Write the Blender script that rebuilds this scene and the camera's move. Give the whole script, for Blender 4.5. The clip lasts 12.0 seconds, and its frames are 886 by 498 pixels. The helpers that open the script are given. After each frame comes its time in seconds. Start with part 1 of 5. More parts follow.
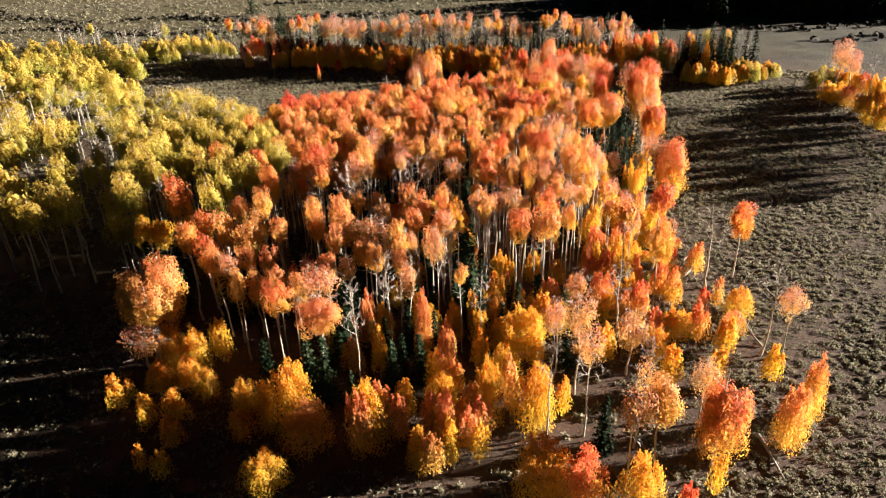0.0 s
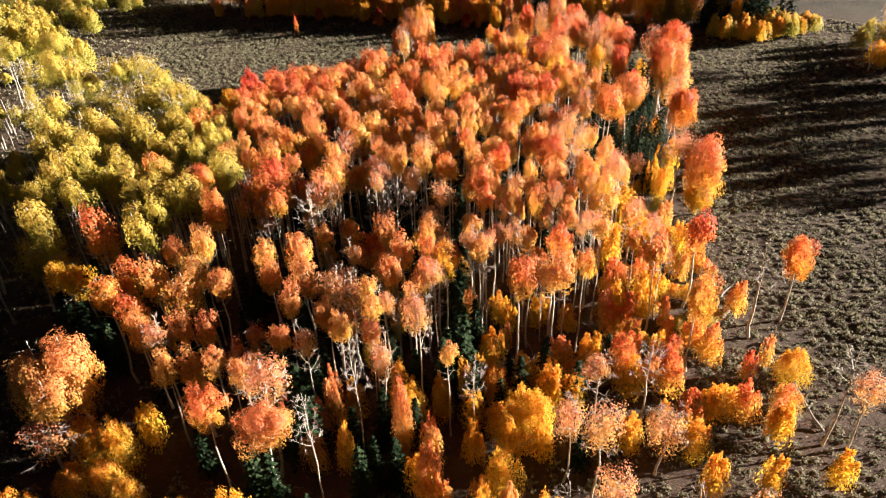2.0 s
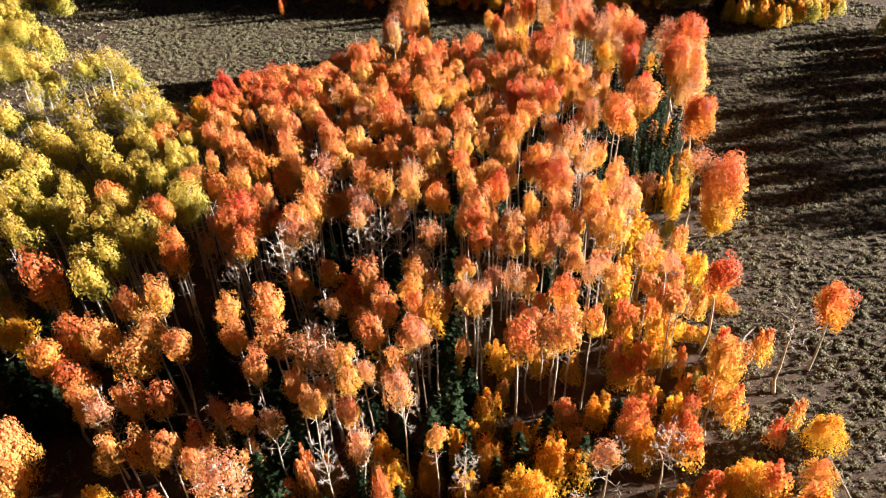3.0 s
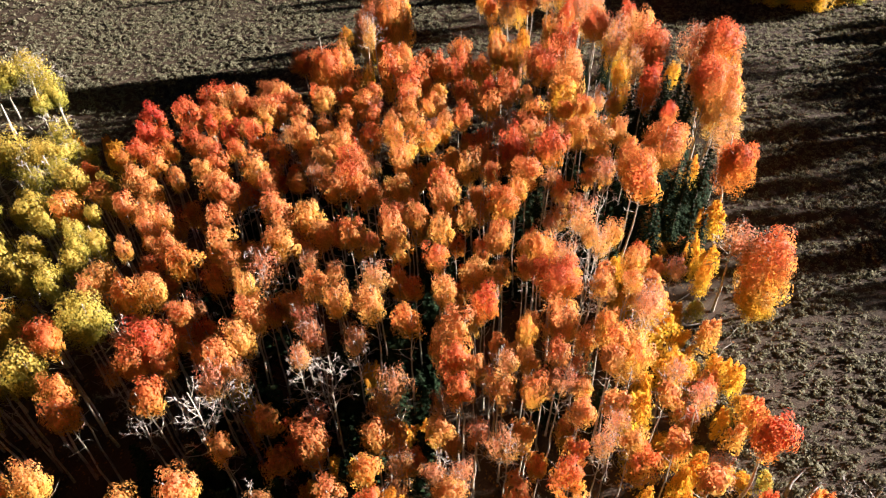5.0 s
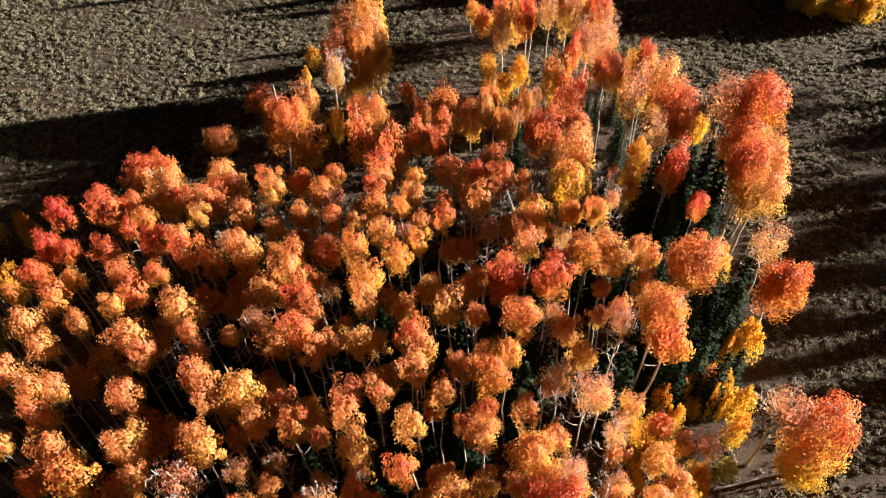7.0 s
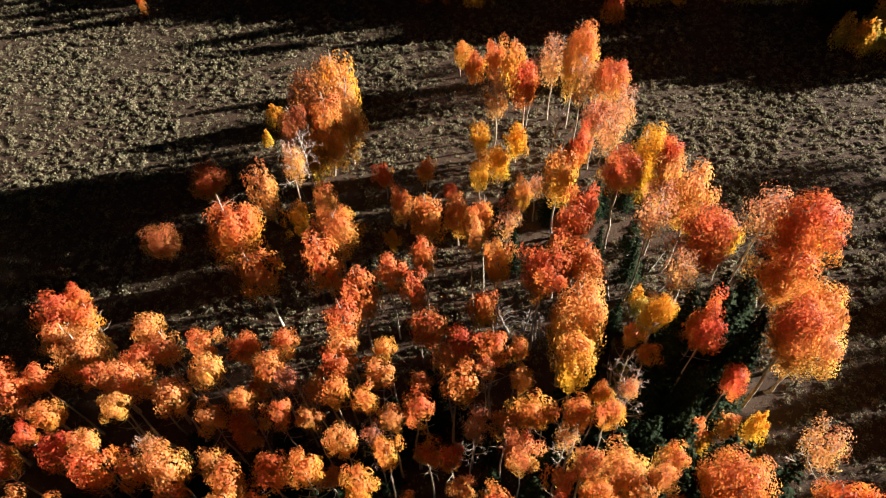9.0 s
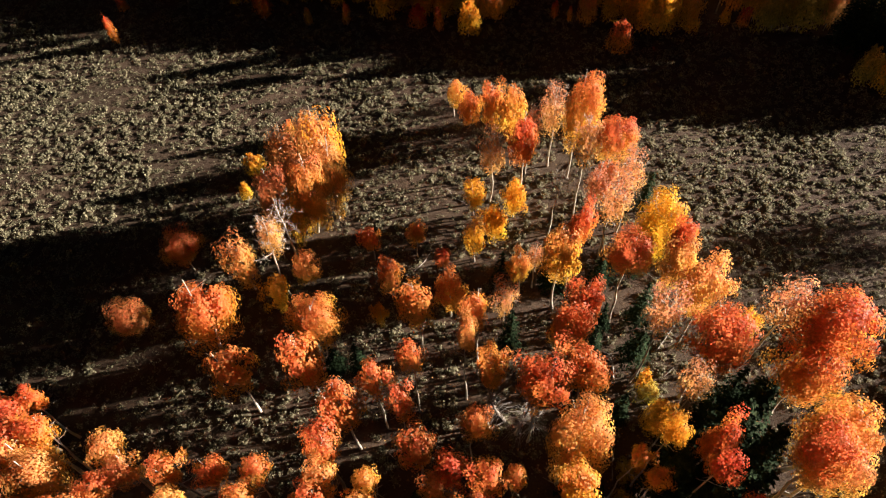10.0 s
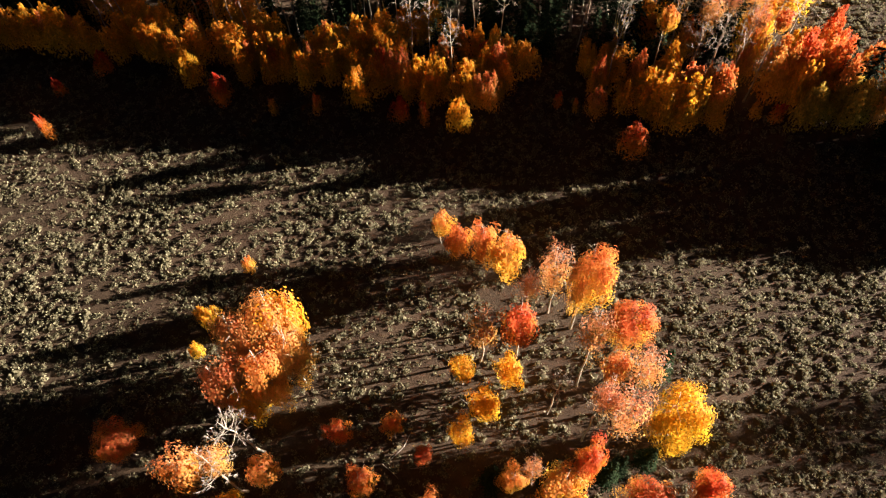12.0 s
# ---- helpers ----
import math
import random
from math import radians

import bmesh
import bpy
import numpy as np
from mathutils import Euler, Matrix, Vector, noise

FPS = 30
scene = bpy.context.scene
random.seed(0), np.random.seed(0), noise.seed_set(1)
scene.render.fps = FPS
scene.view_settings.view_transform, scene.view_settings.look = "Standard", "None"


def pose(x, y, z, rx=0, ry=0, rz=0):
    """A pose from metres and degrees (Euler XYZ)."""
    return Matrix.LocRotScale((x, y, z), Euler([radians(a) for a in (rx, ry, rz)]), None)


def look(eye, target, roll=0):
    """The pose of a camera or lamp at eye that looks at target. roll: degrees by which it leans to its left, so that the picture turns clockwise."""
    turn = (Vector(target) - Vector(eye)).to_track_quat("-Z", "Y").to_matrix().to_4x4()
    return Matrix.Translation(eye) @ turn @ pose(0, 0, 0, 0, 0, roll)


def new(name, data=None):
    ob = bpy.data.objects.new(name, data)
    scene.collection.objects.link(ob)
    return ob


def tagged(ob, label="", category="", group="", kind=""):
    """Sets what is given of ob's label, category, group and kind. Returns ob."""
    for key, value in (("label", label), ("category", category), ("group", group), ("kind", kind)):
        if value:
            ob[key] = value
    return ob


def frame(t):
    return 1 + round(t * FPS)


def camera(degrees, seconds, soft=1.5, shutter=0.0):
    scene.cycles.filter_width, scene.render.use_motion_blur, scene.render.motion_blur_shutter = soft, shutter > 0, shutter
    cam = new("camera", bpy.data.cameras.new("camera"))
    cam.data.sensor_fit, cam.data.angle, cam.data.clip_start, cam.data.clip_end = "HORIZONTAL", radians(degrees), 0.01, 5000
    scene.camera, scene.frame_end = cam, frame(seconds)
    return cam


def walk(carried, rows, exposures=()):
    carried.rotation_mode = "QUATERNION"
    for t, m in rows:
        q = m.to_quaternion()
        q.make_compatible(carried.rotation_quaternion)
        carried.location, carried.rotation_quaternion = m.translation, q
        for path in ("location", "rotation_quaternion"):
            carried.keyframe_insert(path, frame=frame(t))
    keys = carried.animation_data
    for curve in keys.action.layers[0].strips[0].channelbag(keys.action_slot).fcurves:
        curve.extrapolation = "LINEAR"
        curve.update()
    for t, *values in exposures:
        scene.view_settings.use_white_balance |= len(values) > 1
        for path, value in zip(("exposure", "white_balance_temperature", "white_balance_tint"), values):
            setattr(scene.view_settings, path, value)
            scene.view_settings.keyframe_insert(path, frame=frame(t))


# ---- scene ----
cam = camera(65.2, 12.0, soft=1.2)
METRES, EYE, TILT, LEAN, TURN = 122.9, 44.6, 0.0, 0.0, 0.0
ROWS = [
    (0.0, 0.0, 0.0, 0.0, -0.91, -28.84, 1.65),
    (0.5, 0.0031, 0.0353, 0.0042, -0.92, -30.21, 1.73),
    (1.0, 0.0066, 0.0744, 0.0091, -0.93, -31.69, 1.79),
    (1.5, 0.0105, 0.1131, 0.0134, -0.92, -33.34, 1.84),
    (2.0, 0.0144, 0.1543, 0.0182, -0.95, -35.07, 1.85),
    (2.5, 0.0186, 0.1945, 0.0225, -0.95, -36.5, 1.86),
    (3.0, 0.0231, 0.2364, 0.0276, -0.98, -37.96, 1.87),
    (5.0, 0.0415, 0.4004, 0.0428, -1.15, -43.53, 1.72),
    (5.5, 0.0463, 0.4426, 0.0467, -1.18, -44.95, 1.66),
    (6.0, 0.0509, 0.4831, 0.0505, -1.21, -46.25, 1.61),
    (6.5, 0.0554, 0.5256, 0.0549, -1.28, -47.54, 1.58),
    (7.0, 0.0593, 0.5662, 0.0587, -1.34, -48.71, 1.59),
    (9.0, 0.0761, 0.7331, 0.0745, -1.61, -53.76, 1.66),
    (9.5, 0.0804, 0.7761, 0.0782, -1.67, -54.99, 1.69),
    (10.0, 0.0847, 0.8172, 0.0816, -1.71, -56.09, 1.69),
    (10.5, 0.0894, 0.8601, 0.0853, -1.71, -57.27, 1.71),
    (11.0, 0.0934, 0.9009, 0.0879, -1.76, -58.27, 1.69),
    (11.5, 0.0979, 0.9458, 0.0915, -1.79, -59.52, 1.72),
    (12.0, 0.1022, 0.9901, 0.0948, -1.82, -60.07, 1.75),
]
walk(cam, [(t, pose(0, 0, EYE, TILT, LEAN, TURN) @ pose(METRES * x, METRES * y, METRES * z, 90 + pitch, roll, yaw)) for t, x, y, z, yaw, pitch, roll in ROWS], [(0.0, 2.64, 6250, 10), (2.0, 2.68, 6250, 10), (3.0, 2.68, 6200, 10), (5.5, 2.46, 5950, 10), (7.0, 2.4, 6050, 10), (9.0, 2.32, 6400, 10), (10.5, 2.36, 6650, 10), (12.0, 2.52, 6850, 10)])

# ---- world, sun ----
SUN_AZ, SUN_EL = 9.5, 10.7          # degrees: azimuth from +x towards +y, elevation
world = bpy.data.worlds.new("sky")
scene.world = world
world.use_nodes = True
wn = world.node_tree.nodes
sky = wn.new("ShaderNodeTexSky")
sky.sky_type, sky.sun_disc = "NISHITA", False
sky.dust_density, sky.ozone_density = 0.3, 4.0
sky.sun_elevation, sky.sun_rotation = radians(SUN_EL), radians(90 - SUN_AZ)
world.node_tree.links.new(sky.outputs[0], wn["Background"].inputs[0])
wn["Background"].inputs[1].default_value = 0.0013
sun_way = Vector((math.cos(radians(SUN_EL)) * math.cos(radians(SUN_AZ)), math.cos(radians(SUN_EL)) * math.sin(radians(SUN_AZ)), math.sin(radians(SUN_EL))))
sun = new("sun", bpy.data.lights.new("sun", "SUN"))
sun.data.energy, sun.data.angle, sun.data.color = 5.0, radians(0.5), (1.0, 0.87, 0.76)
sun.matrix_world = look(sun_way * 300, (0, 0, 0))


# ---- materials ----
class Mat:
    """A node material with a Principled shader, and short ways to add nodes."""

    def __init__(self, name, rough=0.8):
        self.m = bpy.data.materials.new(name)
        self.m.use_nodes = True
        self.t = self.m.node_tree
        self.b = self.t.nodes["Principled BSDF"]
        self.b.inputs["Roughness"].default_value = rough
        self.b.inputs["Specular IOR Level"].default_value = 0.25

    def node(self, kind, **values):
        n = self.t.nodes.new(kind)
        for key, v in values.items():
            n.inputs[key].default_value = v
        return n

    def link(self, a, b):
        self.t.links.new(a, b)

    def noise(self, scale, detail=3.0, vec=None, rough=0.6):
        n = self.node("ShaderNodeTexNoise", Scale=scale, Detail=detail, Roughness=rough)
        if vec:
            self.link(vec, n.inputs["Vector"])
        return n.outputs["Fac"]

    def ramp(self, fac, stops):
        r = self.node("ShaderNodeValToRGB")
        el = r.color_ramp.elements
        while len(el) < len(stops):
            el.new(0.5)
        for e, (p, c) in zip(el, stops):
            e.position, e.color = p, (*c, 1)
        self.link(fac, r.inputs[0])
        return r.outputs[0]

    def mix(self, fac, a, b, blend="MIX"):
        n = self.t.nodes.new("ShaderNodeMix")
        n.data_type, n.blend_type = "RGBA", blend
        for sock, v in ((n.inputs[0], fac), (n.inputs[6], a), (n.inputs[7], b)):
            if isinstance(v, (int, float)):
                sock.default_value = v
            elif isinstance(v, tuple):
                sock.default_value = (*v, 1)
            else:
                self.link(v, sock)
        return n.outputs[2]

    def math(self, op, a, b=0.0, clamp=False):
        n = self.t.nodes.new("ShaderNodeMath")
        n.operation, n.use_clamp = op, clamp
        for sock, v in zip(n.inputs, (a, b)):
            if isinstance(v, (int, float)):
                sock.default_value = v
            else:
                self.link(v, sock)
        return n.outputs[0]

    def bump(self, height, strength=0.4, distance=0.05):
        n = self.node("ShaderNodeBump", Strength=strength, Distance=distance)
        self.link(height, n.inputs["Height"])
        self.link(n.outputs[0], self.b.inputs["Normal"])

    def colour(self, c):
        self.link(c, self.b.inputs["Base Color"])
        return self

    def translucent(self, c, share):
        out = self.t.nodes["Material Output"]
        tr = self.t.nodes.new("ShaderNodeBsdfTranslucent")
        self.link(c, tr.inputs[0])
        mx = self.t.nodes.new("ShaderNodeMixShader")
        mx.inputs[0].default_value = share
        self.link(self.b.outputs[0], mx.inputs[1])
        self.link(tr.outputs[0], mx.inputs[2])
        self.link(mx.outputs[0], out.inputs[0])


def leaf_material(name, top, mid, low, share=0.55, vary=0.35):
    """Autumn leaves: redder at the crown's top, yellower below; each tree and each leaf differs."""
    m = Mat(name, 0.55)
    co = m.node("ShaderNodeTexCoord")
    sep = m.node("ShaderNodeSeparateXYZ")
    m.link(co.outputs["Object"], sep.inputs[0])
    info = m.node("ShaderNodeObjectInfo")
    geo = m.node("ShaderNodeNewGeometry")
    blot = m.noise(1.6, 2.0, co.outputs["Object"])
    z = m.math("MULTIPLY_ADD", sep.outputs[2], 0.62)
    m.t.nodes[-1].inputs[2].default_value = 0.30
    z = m.math("ADD", z, m.math("MULTIPLY", m.math("SUBTRACT", blot, 0.5), 0.8))
    z = m.math("ADD", z, m.math("MULTIPLY", m.math("SUBTRACT", info.outputs["Random"], 0.5), vary * 1.15))
    z = m.math("ADD", z, m.math("MULTIPLY", m.math("SUBTRACT", geo.outputs["Random Per Island"], 0.5), 0.22), True)
    c = m.ramp(z, [(0.1, low), (0.5, mid), (0.92, top)])
    hsv = m.node("ShaderNodeHueSaturation")
    m.link(m.math("MULTIPLY_ADD", geo.outputs["Random Per Island"], 0.44), hsv.inputs["Value"])
    m.t.nodes[-1].inputs[2].default_value = 0.77
    m.link(c, hsv.inputs["Color"])
    m.colour(hsv.outputs[0])
    m.translucent(hsv.outputs[0], share)
    return m.m


LEAVES = {
    "red": leaf_material("leaves_red", (0.51, 0.058, 0.036), (0.60, 0.13, 0.042), (0.62, 0.24, 0.040)),
    "scarlet": leaf_material("leaves_scarlet", (0.57, 0.090, 0.046), (0.65, 0.19, 0.056), (0.66, 0.31, 0.048)),
    "orange": leaf_material("leaves_orange", (0.60, 0.135, 0.054), (0.66, 0.275, 0.070), (0.67, 0.395, 0.062)),
    "amber": leaf_material("leaves_amber", (0.62, 0.195, 0.078), (0.66, 0.322, 0.100), (0.67, 0.405, 0.086)),
    "gold": leaf_material("leaves_gold", (0.67, 0.29, 0.034), (0.70, 0.385, 0.038), (0.68, 0.45, 0.044)),
    "yellow": leaf_material("leaves_yellow", (0.55, 0.38, 0.082), (0.50, 0.39, 0.070), (0.37, 0.335, 0.060)),
    "thin": leaf_material("leaves_thin", (0.56, 0.19, 0.115), (0.60, 0.27, 0.125), (0.62, 0.36, 0.11)),
}


def bark_material():
    m = Mat("aspen_bark", 0.8)
    co = m.node("ShaderNodeTexCoord")
    mp = m.node("ShaderNodeMapping")
    mp.inputs["Scale"].default_value = (2.0, 2.0, 5.0)
    m.link(co.outputs["Object"], mp.inputs[0])
    marks = m.noise(1.6, 4.0, mp.outputs[0])
    fine = m.noise(14.0, 2.0, co.outputs["Object"])
    c = m.ramp(marks, [(0.34, (0.041, 0.037, 0.032)), (0.42, (0.326, 0.286, 0.228)), (0.58, (0.506, 0.457, 0.376))])
    m.colour(m.mix(0.2, c, m.ramp(fine, [(0.3, (0.163, 0.139, 0.106)), (0.7, (0.539, 0.498, 0.416))])))
    m.bump(marks, 0.3, 0.03)
    return m.m


def plain_wood(name, dark, pale, scale=6.0):
    m = Mat(name, 0.85)
    co = m.node("ShaderNodeTexCoord")
    n = m.noise(scale, 4.0, co.outputs["Object"])
    m.colour(m.ramp(n, [(0.3, dark), (0.7, pale)]))
    m.bump(n, 0.4, 0.02)
    return m.m


def needle_material():
    m = Mat("fir_needles", 0.9)
    m.b.inputs["Specular IOR Level"].default_value = 0.06
    geo = m.node("ShaderNodeNewGeometry")
    info = m.node("ShaderNodeObjectInfo")
    f = m.math("ADD", m.math("MULTIPLY", geo.outputs["Random Per Island"], 0.6), m.math("MULTIPLY", info.outputs["Random"], 0.4))
    m.colour(m.ramp(f, [(0.1, (0.007, 0.014, 0.006)), (0.6, (0.015, 0.029, 0.012)), (0.95, (0.031, 0.049, 0.022))]))
    return m.m


def sage_material():
    m = Mat("sagebrush", 0.85)
    geo = m.node("ShaderNodeNewGeometry")
    big = m.noise(0.06, 3.0, geo.outputs["Position"])
    mid = m.noise(0.9, 2.0, geo.outputs["Position"])
    f = m.math("ADD", m.math("MULTIPLY", geo.outputs["Random Per Island"], 0.28), m.math("MULTIPLY", mid, 0.72))
    c = m.ramp(f, [(0.25, (0.150, 0.147, 0.090)), (0.5, (0.228, 0.218, 0.138)), (0.75, (0.298, 0.278, 0.183))])
    c = m.mix(m.math("MULTIPLY", big, 0.5), c, (0.208, 0.182, 0.110))
    m.colour(c)
    m.translucent(c, 0.35)
    return m.m


def ground_material():
    m = Mat("earth", 0.95)
    geo = m.node("ShaderNodeNewGeometry")
    pos = geo.outputs["Position"]
    big, mid, fine = m.noise(0.035, 4.0, pos), m.noise(0.5, 6.0, pos), m.noise(7.0, 5.0, pos, 0.7)
    soil = m.ramp(mid, [(0.3, (0.050, 0.028, 0.018)), (0.5, (0.076, 0.046, 0.029)), (0.75, (0.104, 0.069, 0.043))])
    grass = m.ramp(fine, [(0.3, (0.029, 0.022, 0.013)), (0.7, (0.067, 0.051, 0.030))])
    c = m.mix(m.ramp(big, [(0.42, (0, 0, 0)), (0.62, (1, 1, 1))]), soil, m.mix(0.55, soil, grass))
    # meadow and dry grass beyond the far line of trees
    sep = m.node("ShaderNodeSeparateXYZ")
    m.link(pos, sep.inputs[0])
    far = m.math("ADD", m.math("MULTIPLY", m.math("ADD", m.math("SUBTRACT", sep.outputs[1], 200.0), m.math("MAXIMUM", m.math("SUBTRACT", sep.outputs[0], 45.0), 0.0)), 0.03), m.math("SUBTRACT", m.noise(0.02, 3.0, pos), 0.5), True)
    mp = m.node("ShaderNodeMapping")
    mp.inputs["Scale"].default_value = (0.012, 0.07, 1.0)
    m.link(pos, mp.inputs[0])
    band = m.noise(1.0, 5.0, mp.outputs[0])
    meadow = m.ramp(band, [(0.36, (0.024, 0.023, 0.012)), (0.45, (0.088, 0.078, 0.027)), (0.56, (0.122, 0.102, 0.049)), (0.70, (0.075, 0.058, 0.037))])
    green = m.ramp(band, [(0.36, (0.010, 0.012, 0.004)), (0.45, (0.030, 0.033, 0.010)), (0.58, (0.052, 0.048, 0.018)), (0.70, (0.026, 0.024, 0.011))])
    c = m.mix(far, c, m.mix(m.math("MULTIPLY", m.math("SUBTRACT", sep.outputs[0], 25.0), 0.04, True), meadow, green))
    m.colour(m.mix(0.28, c, m.ramp(fine, [(0.35, (0.008, 0.006, 0.005)), (0.65, (0.116, 0.085, 0.058))])))
    m.bump(m.math("ADD", mid, m.math("MULTIPLY", fine, 0.6)), 0.6, 0.25)
    return m.m


BARK, NEEDLES, SAGE, EARTH = bark_material(), needle_material(), sage_material(), ground_material()
FIR_BARK = plain_wood("fir_bark", (0.034, 0.024, 0.017), (0.095, 0.068, 0.051))
TWIG = plain_wood("twigs", (0.25, 0.215, 0.19), (0.42, 0.375, 0.335), 3.0)
GREY_WOOD = plain_wood("weathered_wood", (0.136, 0.122, 0.109), (0.374, 0.340, 0.299))
BRUSH = plain_wood("brush", (0.024, 0.020, 0.014), (0.068, 0.058, 0.034), 0.6)
SAGE_WOOD = plain_wood("sage_wood", (0.060, 0.053, 0.032), (0.125, 0.112, 0.066), 2.0)
LITTER = leaf_material("leaf_litter", (0.204, 0.082, 0.020), (0.245, 0.136, 0.027), (0.150, 0.088, 0.034), 0.0)


# ---- shapes ----
def land(x, y):
    """The ground's height: a meadow that falls gently away from the camera's start."""
    return 1.98 - 0.0173 * np.minimum(y, 330.0)


def mesh_of(name, verts, faces, material, smooth=False):
    me = bpy.data.meshes.new(name)
    v, f = np.asarray(verts, np.float32), np.asarray(faces, np.int32)
    k = f.shape[1]
    me.vertices.add(len(v))
    me.vertices.foreach_set("co", v.ravel())
    me.loops.add(f.size)
    me.loops.foreach_set("vertex_index", f.ravel())
    me.polygons.add(len(f))
    me.polygons.foreach_set("loop_start", np.arange(len(f), dtype=np.int32) * k)
    me.polygons.foreach_set("use_smooth", np.full(len(f), smooth))
    me.update(calc_edges=True)
    me.materials.append(material)
    return me


def leaflets(centres, normals, size, rng):
    """One pointed leaf (a triangle) per centre, square to its normal, turned at random."""
    n = len(centres)
    a = np.cross(normals, rng.normal(size=(n, 3)))
    a /= np.linalg.norm(a, axis=1)[:, None] + 1e-9
    b = np.cross(normals, a)
    s = (np.asarray(size) * rng.uniform(0.7, 1.3, n))[:, None]
    v = np.stack([centres - a * s * 0.55 - b * s * 0.4, centres + a * s * 0.55 - b * s * 0.4, centres + b * s * 0.65], 1).reshape(-1, 3)
    return v, np.arange(3 * n).reshape(-1, 3)


def tubes(lines, sides):
    """Tapered tubes along polylines [(point, radius), ...], joined."""
    vs, fs, base = [], [], 0
    for line in lines:
        p = np.array([q for q, _ in line], float)
        r = np.array([q for _, q in line], float)
        d = np.gradient(p, axis=0)
        d /= np.linalg.norm(d, axis=1)[:, None] + 1e-9
        ref = np.where(np.abs(d[:, 2:3]) > 0.9, np.array([[1.0, 0, 0]]), np.array([[0, 0, 1.0]]))
        a = np.cross(d, ref)
        a /= np.linalg.norm(a, axis=1)[:, None] + 1e-9
        b = np.cross(d, a)
        ang = np.arange(sides) * 2 * math.pi / sides
        ring = p[:, None] + r[:, None, None] * (a[:, None] * np.cos(ang)[None, :, None] + b[:, None] * np.sin(ang)[None, :, None])
        vs.append(ring.reshape(-1, 3))
        for i in range(len(p) - 1):
            for k in range(sides):
                k2 = (k + 1) % sides
                fs.append((base + i * sides + k, base + i * sides + k2, base + (i + 1) * sides + k2, base + (i + 1) * sides + k))
        base += len(p) * sides
    return np.concatenate(vs), np.array(fs)


def crown_mesh(name, seed, count, size, clumps, ragged=0.2, deep=0.5):
    """Leaves in clumps on a dome-topped, uneven crown; radius 1, height from -1 to 1."""
    rng = np.random.default_rng(seed)
    i = np.arange(clumps)
    up = 1 - 2 * (i + 0.5) / clumps
    turn = i * 2.4 + rng.uniform(-0.7, 0.7, clumps)
    flat = np.sqrt(1 - up ** 2)
    c = np.stack([flat * np.cos(turn), flat * np.sin(turn), up], 1) * rng.uniform(deep, 0.76, clumps)[:, None]
    c[:, :2] *= 1.0 - 0.35 * np.clip(-c[:, 2:3], 0, 1) - 0.12 * np.clip(c[:, 2:3], 0, 1)
    c *= 1.0 + rng.uniform(-ragged, ragged * 0.6, (clumps, 1))
    # uneven outline, and a ragged flat underside
    for wave, share in ((2.6, 0.17), (4.5, 0.1)):
        way = rng.normal(size=3)
        c *= 1.0 + share * np.cos(c @ (way / np.linalg.norm(way)) * wave + rng.uniform(0, 6.28))[:, None]
    c[:, 2] = np.where(c[:, 2] < -0.35, -0.35 + (c[:, 2] + 0.35) * 0.8, c[:, 2])
    k = rng.integers(0, clumps, count)
    off = rng.normal(size=(count, 3))
    off /= np.linalg.norm(off, axis=1)[:, None]
    off *= (rng.uniform(0.15, 1.0, count) ** 0.45 * rng.uniform(0.22, 0.36, clumps)[k])[:, None]
    p = c[k] + off
    nrm = 0.9 * p / (np.linalg.norm(p, axis=1)[:, None] + 1e-6) + 0.5 * off / 0.28 + rng.normal(size=(count, 3)) * 0.2
    nrm /= np.linalg.norm(nrm, axis=1)[:, None]
    v, f = leaflets(p, nrm, size, rng)
    return mesh_of(name, v, f, LEAVES["orange"])


def plume_mesh(name, seed, count, size, spires):
    """A bushy young crown of several pointed spires, leafy to the ground; radius 1, height from -1 to 1."""
    rng = np.random.default_rng(seed)
    a = np.arange(spires) * 2.4 + rng.uniform(-0.4, 0.4, spires)
    out = np.sqrt(np.arange(spires) / spires) * rng.uniform(0.6, 0.85, spires)
    top = 1.0 - 0.75 * out ** 1.4 + rng.uniform(-0.2, 0.08, spires)
    wide = rng.uniform(0.5, 0.68, spires)
    i = rng.integers(0, spires, count)
    u = rng.uniform(0, 1, count) ** 0.9
    r = wide[i] * np.minimum(1, u / 0.12 + 0.4) * (1 - u ** 1.8) ** 0.8 * rng.uniform(0.35, 1.05, count) ** 0.6
    turn = rng.uniform(0, 6.283, count)
    d = np.stack([np.cos(turn), np.sin(turn), np.full(count, 0.55)], 1)
    p = np.stack([out[i] * np.cos(a[i]) + r * d[:, 0], out[i] * np.sin(a[i]) + r * d[:, 1], -1 + u * (top[i] + 1)], 1) + rng.normal(size=(count, 3)) * 0.06
    nrm = d + rng.normal(size=(count, 3)) * 0.3 + 0.5 * p * np.array([1, 1, 0.2])
    nrm /= np.linalg.norm(nrm, axis=1)[:, None]
    v, f = leaflets(p, nrm, size, rng)
    return mesh_of(name, v, f, LEAVES["gold"])


def trunk_line(seed, height, radius, bend):
    rng = np.random.default_rng(seed)
    z = np.linspace(-0.02, 1, 8) * height
    ox, oy = np.cumsum(rng.normal(size=8)) * bend, np.cumsum(rng.normal(size=8)) * bend
    ox, oy = ox - ox[0], oy - oy[0]
    return [((ox[i], oy[i], z[i]), radius * (1.25 if i == 0 else 1 - 0.8 * i / 7)) for i in range(8)]


